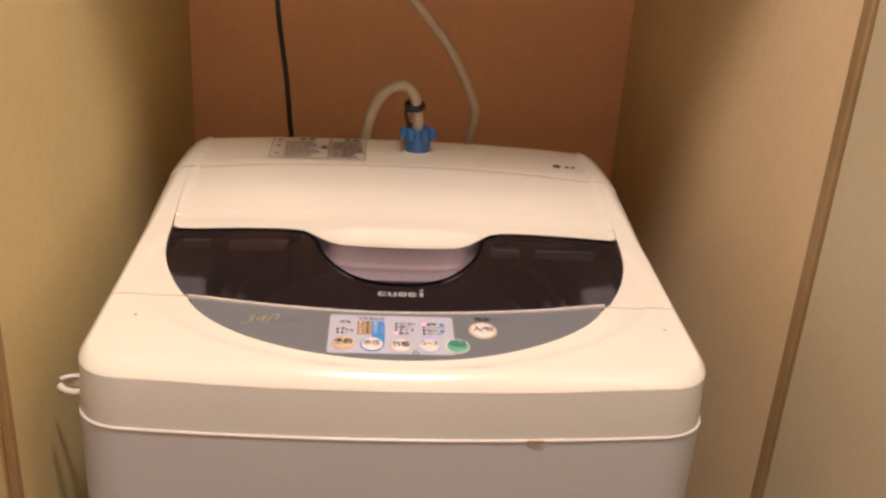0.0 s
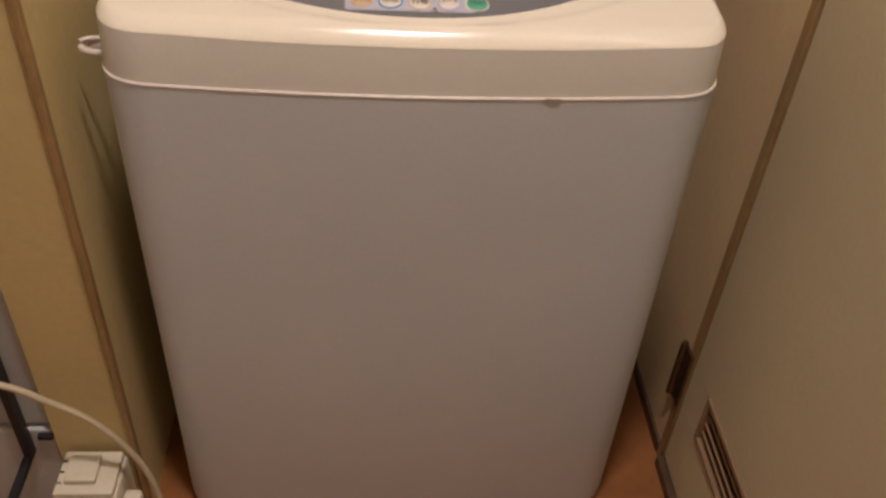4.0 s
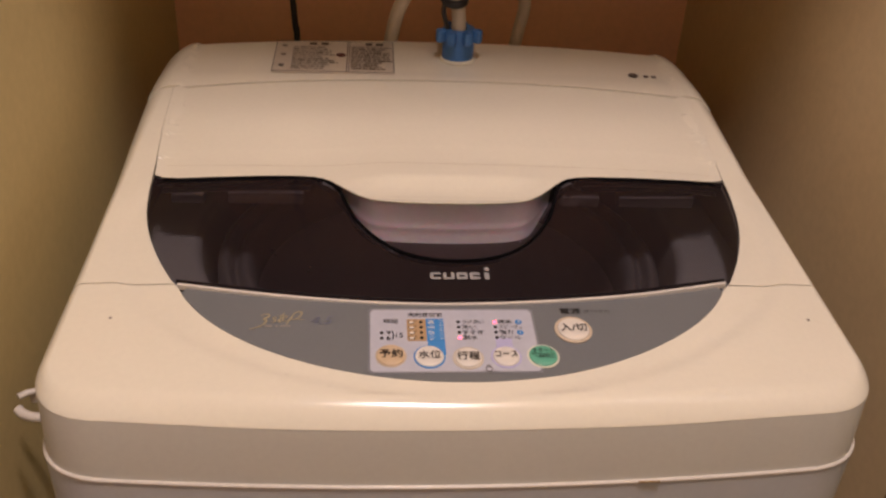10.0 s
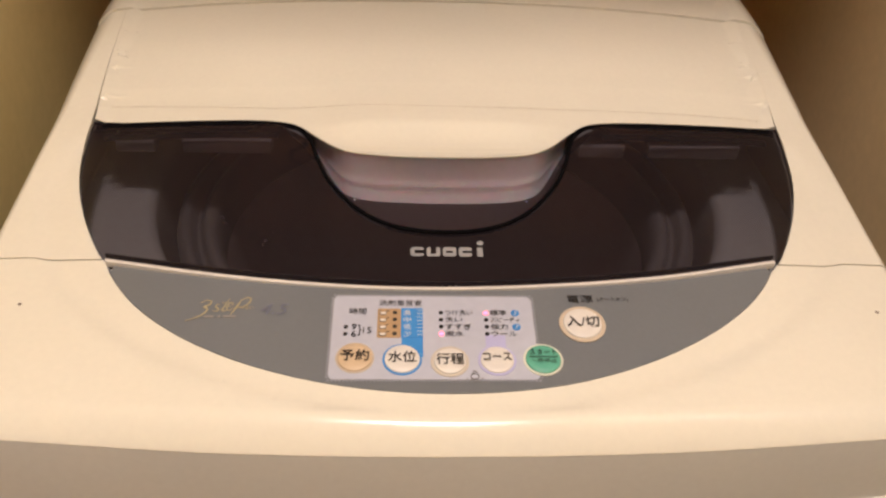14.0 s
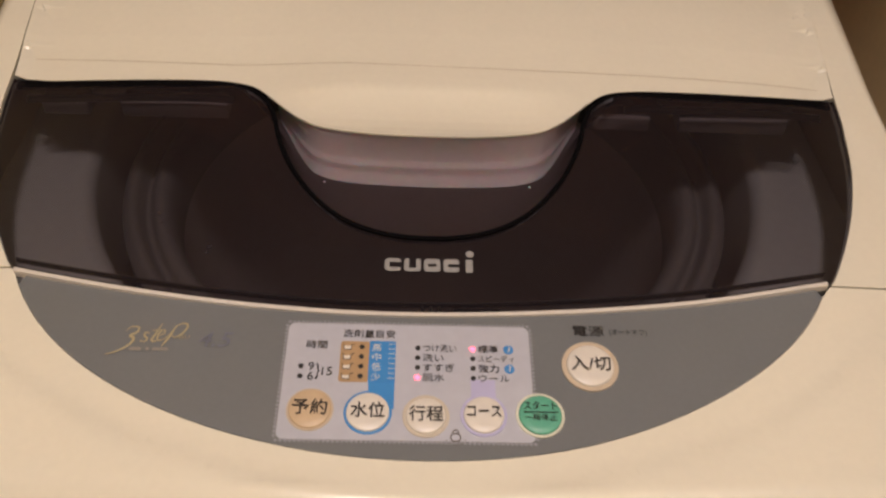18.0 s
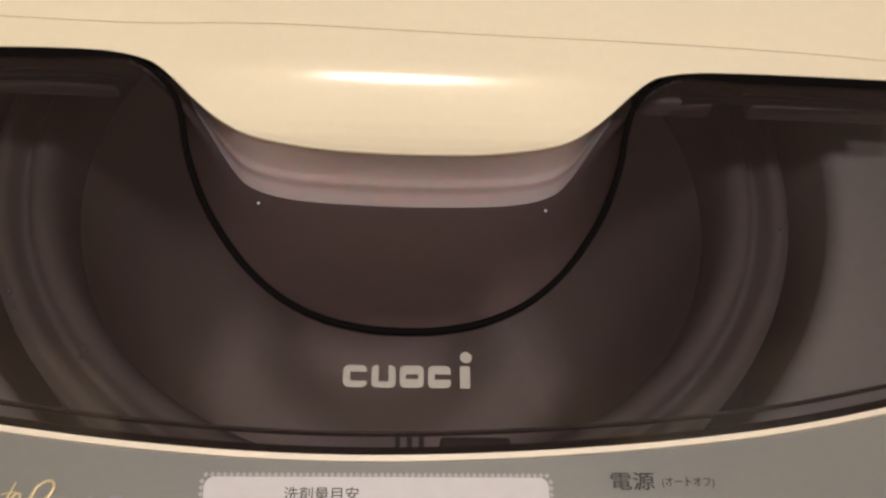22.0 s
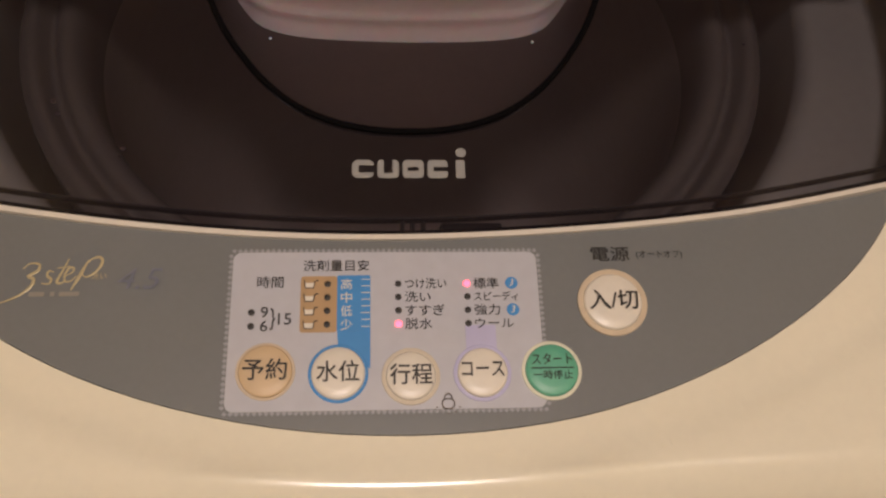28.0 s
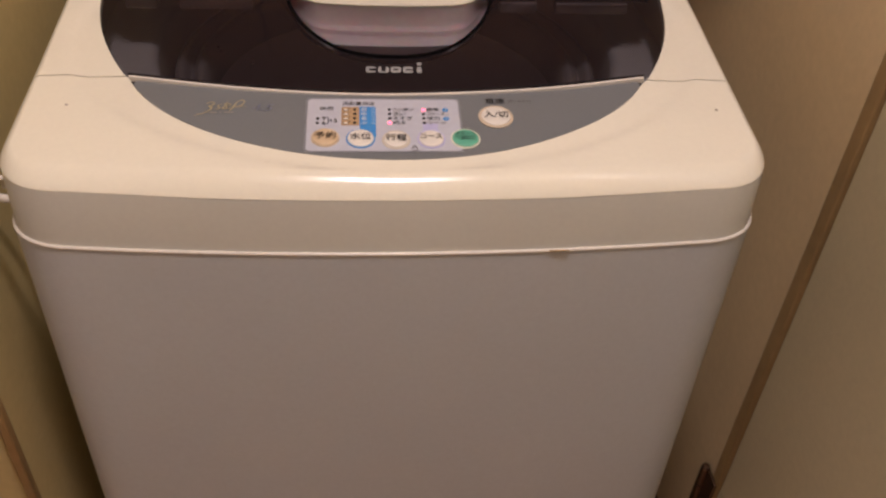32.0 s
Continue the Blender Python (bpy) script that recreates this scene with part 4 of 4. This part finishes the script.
for x, bm in ((-0.0168, flat(slotted(0.0080, 0.0077, 0.0022, "right", 0.0056, 0.0031), 0.0002)), (-0.0074, flat(slotted(0.0080, 0.0077, 0.0016, "top", 0.0056, 0.0033), 0.0002)), (0.0020, ringed(0.0080, 0.0077, 0.0018, 0.0042, 0.0016)), (0.0112, flat(slotted(0.0076, 0.0077, 0.0016, "right", 0.0053, 0.0018), 0.0002))):
    put("emblem_shape", bm, SILVER, x, 0.1811, EM, "plain silver printed shape", lid)
put("emblem_shape", flat(round_rect(0.0034, 0.0077, 0.0006), 0.0002), SILVER, 0.0198, 0.1811, EM, "plain silver printed bar", lid)
put("emblem_dot", turned([(0, 0), (0.0020, 0), (0.0020, 0.0002), (0, 0.0002)], 20), SILVER, 0.0201, 0.1876, EM, "plain silver printed dot", lid)


# ---- rear housing: sticker, maker's mark, water inlet ----
def rear(name, bm, mat, x, y, lift, label=""):
    ob = part(name, bm, mat, None, label, 40)
    slope = math.degrees(math.atan(0.09))
    ob.data.transform(Matrix.Translation(-machine.location) @ Matrix.Translation((x, y, top(x, y) + 0.0016 + lift)) @ pose(0, 0, 0, slope, 0, 0))
    ob.parent = machine
    return ob


rear("sticker", flat(round_rect(0.1180, 0.0740, 0.002), 0.0002), PAPER, -0.0990, 0.5130, 0.0006, "clear caution sticker with faded brown print")
random.seed(4)
for x0, w in ((-0.1405, 0.0460), (-0.0825, 0.0420)):
    for k in (0.42, 0.68):
        rear("print_title", flat(round_rect(w * 0.17, 0.0058, 0.0012), 0.0001), PRINT, x0 + w * k, 0.5440, 0.0019)
    y = 0.5365
    while y > 0.484:
        ww = w * random.uniform(0.62, 1.0)
        words, cut = bmesh.new(), 0.0
        while cut < ww:
            ln = random.uniform(0.0015, 0.0085)
            hh = random.uniform(0.0017, 0.0027)
            words.faces.new([words.verts.new(c) for c in ((cut, -hh / 2, 0.0001), (min(cut + ln, ww), -hh / 2, 0.0001), (min(cut + ln, ww), hh / 2, 0.0001), (cut, hh / 2, 0.0001))])
            cut += ln + random.uniform(0.0006, 0.0016)
        rear("print_line", words, FADED if random.random() < 0.7 else PRINT, x0, y, 0.0016)
        y -= 0.0046
for y in (0.538, 0.517, 0.492):
    rear("print_icon", flat(round_rect(0.0050, 0.0050, 0.0015), 0.0001), FADED, -0.1495, y, 0.0022)
for x, y, w, h in ((-0.0990, 0.4765, 0.117, 0.0008), (-0.0990, 0.5497, 0.117, 0.0008), (-0.1577, 0.5130, 0.0007, 0.073), (-0.0403, 0.5130, 0.0007, 0.073), (-0.0862, 0.513, 0.0009, 0.073), (-0.0842, 0.513, 0.0007, 0.073)):
    rear("print_rule", flat(round_rect(w, h, 0.0002, 1), 0.0001), PRINT, x, y, 0.0021)
rear("red_seal", turned([(0, 0), (0.0048, 0), (0.0048, 0.0001), (0, 0.0001)], 20), material("dark_red_print", (0.10, 0.025, 0.02), 0.5), -0.0925, 0.5170, 0.0019)
rear("mark_disc", turned([(0, 0), (0.0052, 0), (0.0052, 0.0003), (0, 0.0003)], 20), PRINT, 0.2005, 0.4915, 0.0006, "plain dark round maker's mark")
for x in (0.2135, 0.2215):
    rear("mark_bar", flat(round_rect(0.0050, 0.0052, 0.001), 0.0002), PRINT, x, 0.4905, 0.0006)

# hook on the cabinet's side
wpart("hook", sweep(curve([(-0.262, 0.126, 0.6245), (-0.284, 0.1255, 0.6245), (-0.295, 0.1275, 0.6255), (-0.3005, 0.1315, 0.6270)], 6), 0.0034, 10), BEAD, machine, "cream plastic hose hook arm")
wpart("hook", sweep(curve([(-0.262, 0.1535, 0.6250), (-0.288, 0.1535, 0.6250), (-0.300, 0.1510, 0.6250), (-0.3055, 0.1460, 0.6250)], 6), 0.0024, 10), BEAD, machine, "cream plastic hose hook arm")
wpart("hook_web", box(-0.301, -0.262, 0.1520, 0.1545, 0.614, 0.6250, 0.001), BEAD, machine, "cream web under the hook arm")

# scuffs on the cover
for x, y, r in ((0.2432, 0.1410, 0.0012), (-0.2330, 0.1430, 0.0011)):
    z = top(x, y)
    wpart("scuff", turned([(0, 0), (r, 0), (r, 0.0003), (0, 0.0003)], 8, (x, y, z + 0.0002)), STAIN, machine)
wpart("scuff", box(0.108, 0.122, 0.0508, 0.0518, 0.6312, 0.6319), CASING, machine, "short dark scuff on the bead", 0)

# ---- hoses and cord behind the machine ----
HX, HY = 0.0245, 0.5190
inlet = thing("inlet_hose", HX, HY, top(HX, HY), "ivory water hose with blue screw coupling and black clip", "hose")
HZ = top(HX, HY) - 0.0038
wpart("inlet_collar", turned([(0.014, 0), (0.0182, 0), (0.0182, 0.002), (0.0168, 0.003), (0.014, 0.003)], 28, (HX, HY, HZ + 0.0045), False), ABS, inlet, "cream collar of the water inlet")
wpart("coupling", turned([(0.0, 0.001), (0.0150, 0.001), (0.0158, 0.004), (0.0160, 0.020), (0.0150, 0.024), (0.0165, 0.027), (0.0165, 0.036), (0.0150, 0.038), (0.0095, 0.037), (0.0090, 0.030), (0, 0.030)], 28, (HX, HY, HZ)), BLUE, inlet, "blue plastic screw coupling")
for a in (200, 245, 292, 340, 70, 115):
    bm = box(-0.0050, 0.0050, -0.0042, 0.0042, -0.0070, 0.0070, 0.0028, 3)
    bmesh.ops.transform(bm, matrix=Matrix.Translation((HX + 0.0190 * math.cos(radians(a)), HY + 0.0190 * math.sin(radians(a)), HZ + 0.031)) @ pose(0, 0, 0, 0, 0, a), verts=bm.verts)
    wpart("coupling_wing", bm, BLUE, inlet, "blue wing of the coupling")
path1 = curve([(HX, HY, HZ + 0.028), (HX - 0.0005, HY + 0.002, HZ + 0.046), (HX - 0.0035, HY + 0.006, HZ + 0.068), (HX - 0.010, HY + 0.012, HZ + 0.0815), (HX - 0.022, HY + 0.018, HZ + 0.0855), (HX - 0.041, HY + 0.024, HZ + 0.077), (HX - 0.057, HY + 0.032, HZ + 0.050), (HX - 0.065, HY + 0.045, HZ + 0.016), (HX - 0.068, HY + 0.080, HZ - 0.04), (HX - 0.068, HY + 0.100, 0.5), (HX - 0.068, HY + 0.100, 0.02)], 8)
wpart("hose_tube", sweep(path1, 0.0072, 14), HOSE, inlet, "ivory corrugation-free hose")
wpart("hose_clip", sweep([(HX - 0.0055 + 0.0100 * math.cos(a), HY + 0.003 + 0.0100 * math.sin(a), HZ + 0.0640 + 0.0025 * math.sin(a)) for a in np.linspace(0, math.tau, 24, endpoint=False)], 0.0040, 8, True), BLACK, inlet, "black hose clip")
wpart("clip_tail", sweep(curve([(HX - 0.0150, HY - 0.003, HZ + 0.066), (HX - 0.0165, HY - 0.005, HZ + 0.055), (HX - 0.0130, HY - 0.006, HZ + 0.042), (HX - 0.011, HY - 0.006, HZ + 0.034)], 5), 0.0024, 8), BLACK, inlet)

hose2 = thing("supply_hose", 0.10, 0.62, 0.0, "ivory water hose hanging down the back wall", "hose")
wpart("hose_tube", sweep(curve([(0.085, 0.600, 0.02), (0.086, 0.604, 0.50), (0.094, 0.614, 0.690), (0.1005, 0.618, 0.742), (0.1060, 0.62, 0.782), (0.0915, 0.62, 0.819), (0.0640, 0.62, 0.868), (0.0220, 0.62, 0.918), (-0.022, 0.635, 0.972), (-0.055, 0.70, 1.08), (-0.06, 0.79, 1.2), (-0.06, 0.838, 1.22)], 8), 0.0068, 14), HOSE, hose2)
cord = thing("mains_cable", -0.14, 0.62, 0.0, "thin black power cord hanging behind the machine", "cord")
wpart("cord_line", sweep(curve([(-0.138, 0.60, 0.02), (-0.140, 0.60, 0.50), (-0.1435, 0.618, 0.725), (-0.1450, 0.62, 0.745), (-0.1495, 0.62, 0.810), (-0.1545, 0.62, 0.850), (-0.1605, 0.62, 0.905), (-0.168, 0.65, 1.0), (-0.172, 0.76, 1.25), (-0.172, 0.838, 1.32)], 8), 0.0034, 10), BLACK, cord)

# ---- the corner beside the pillar ----
strip = thing("power_box", -0.364, 0.032, 0.0, "white plastic power adaptor box with a plug, standing on the floor", "power box")
wpart("box_shell", box(-0.400, -0.328, -0.004, 0.062, 0.0, 0.128, 0.005), WHITEP, strip)
wpart("box_lid", box(-0.398, -0.331, 0.000, 0.060, 0.1285, 0.137, 0.003), WHITEP, strip)
wpart("adaptor", box(-0.388, -0.352, 0.012, 0.050, 0.1375, 0.146, 0.003), WHITEP, strip, "small white adaptor block")
wpart("plug", box(-0.3275, -0.306, 0.002, 0.026, 0.086, 0.110, 0.005), WHITEP, strip, "white plug")
for y in (0.015, 0.030, 0.045):
    wpart("socket_slot", box(-0.3965, -0.3915, y - 0.001, y + 0.001, 0.1365, 0.1376), BLACK, strip, smooth=0)
cable = thing("extension_cable", -0.33, 0.03, 0.0, "cream extension cable curving down to the floor", "cable")
wpart("cable_line", sweep(curve([(-0.62, 0.03, 0.34), (-0.52, 0.03, 0.325), (-0.421, 0.03, 0.287), (-0.386, 0.03, 0.264), (-0.346, 0.03, 0.232), (-0.315, 0.03, 0.183), (-0.297, 0.028, 0.137), (-0.289, 0.024, 0.090), (-0.287, 0.015, 0.03), (-0.290, -0.01, 0.006), (-0.31, -0.05, 0.0042)], 8), 0.0038, 12), IVORY, cable)
rack = thing("storage_rack", -0.55, 0.10, 0.0, "grey white plastic storage unit with a black rail", "storage unit")
wpart("unit_body", box(-0.70, -0.4125, 0.080, 0.40, 0.16, 0.62, 0.006), GREYBOX, rack)
wpart("unit_drawer", box(-0.70, -0.4125, 0.076, 0.40, 0.0, 0.156, 0.004), GREYBOX, rack, "pale grey drawer front")
wpart("rail", box(-0.4495, -0.4395, 0.060, 0.0755, 0.118, 0.60, 0.002), BLACK, rack, "black upright rail")
wpart("rail", box(-0.4495, -0.4395, -0.22, 0.0595, 0.118, 0.128, 0.002), BLACK, rack, "black lower rail")
wpart("latch", box(-0.430, -0.4130, 0.068, 0.0755, 0.146, 0.153, 0.001), BLACK, rack, "black latch")
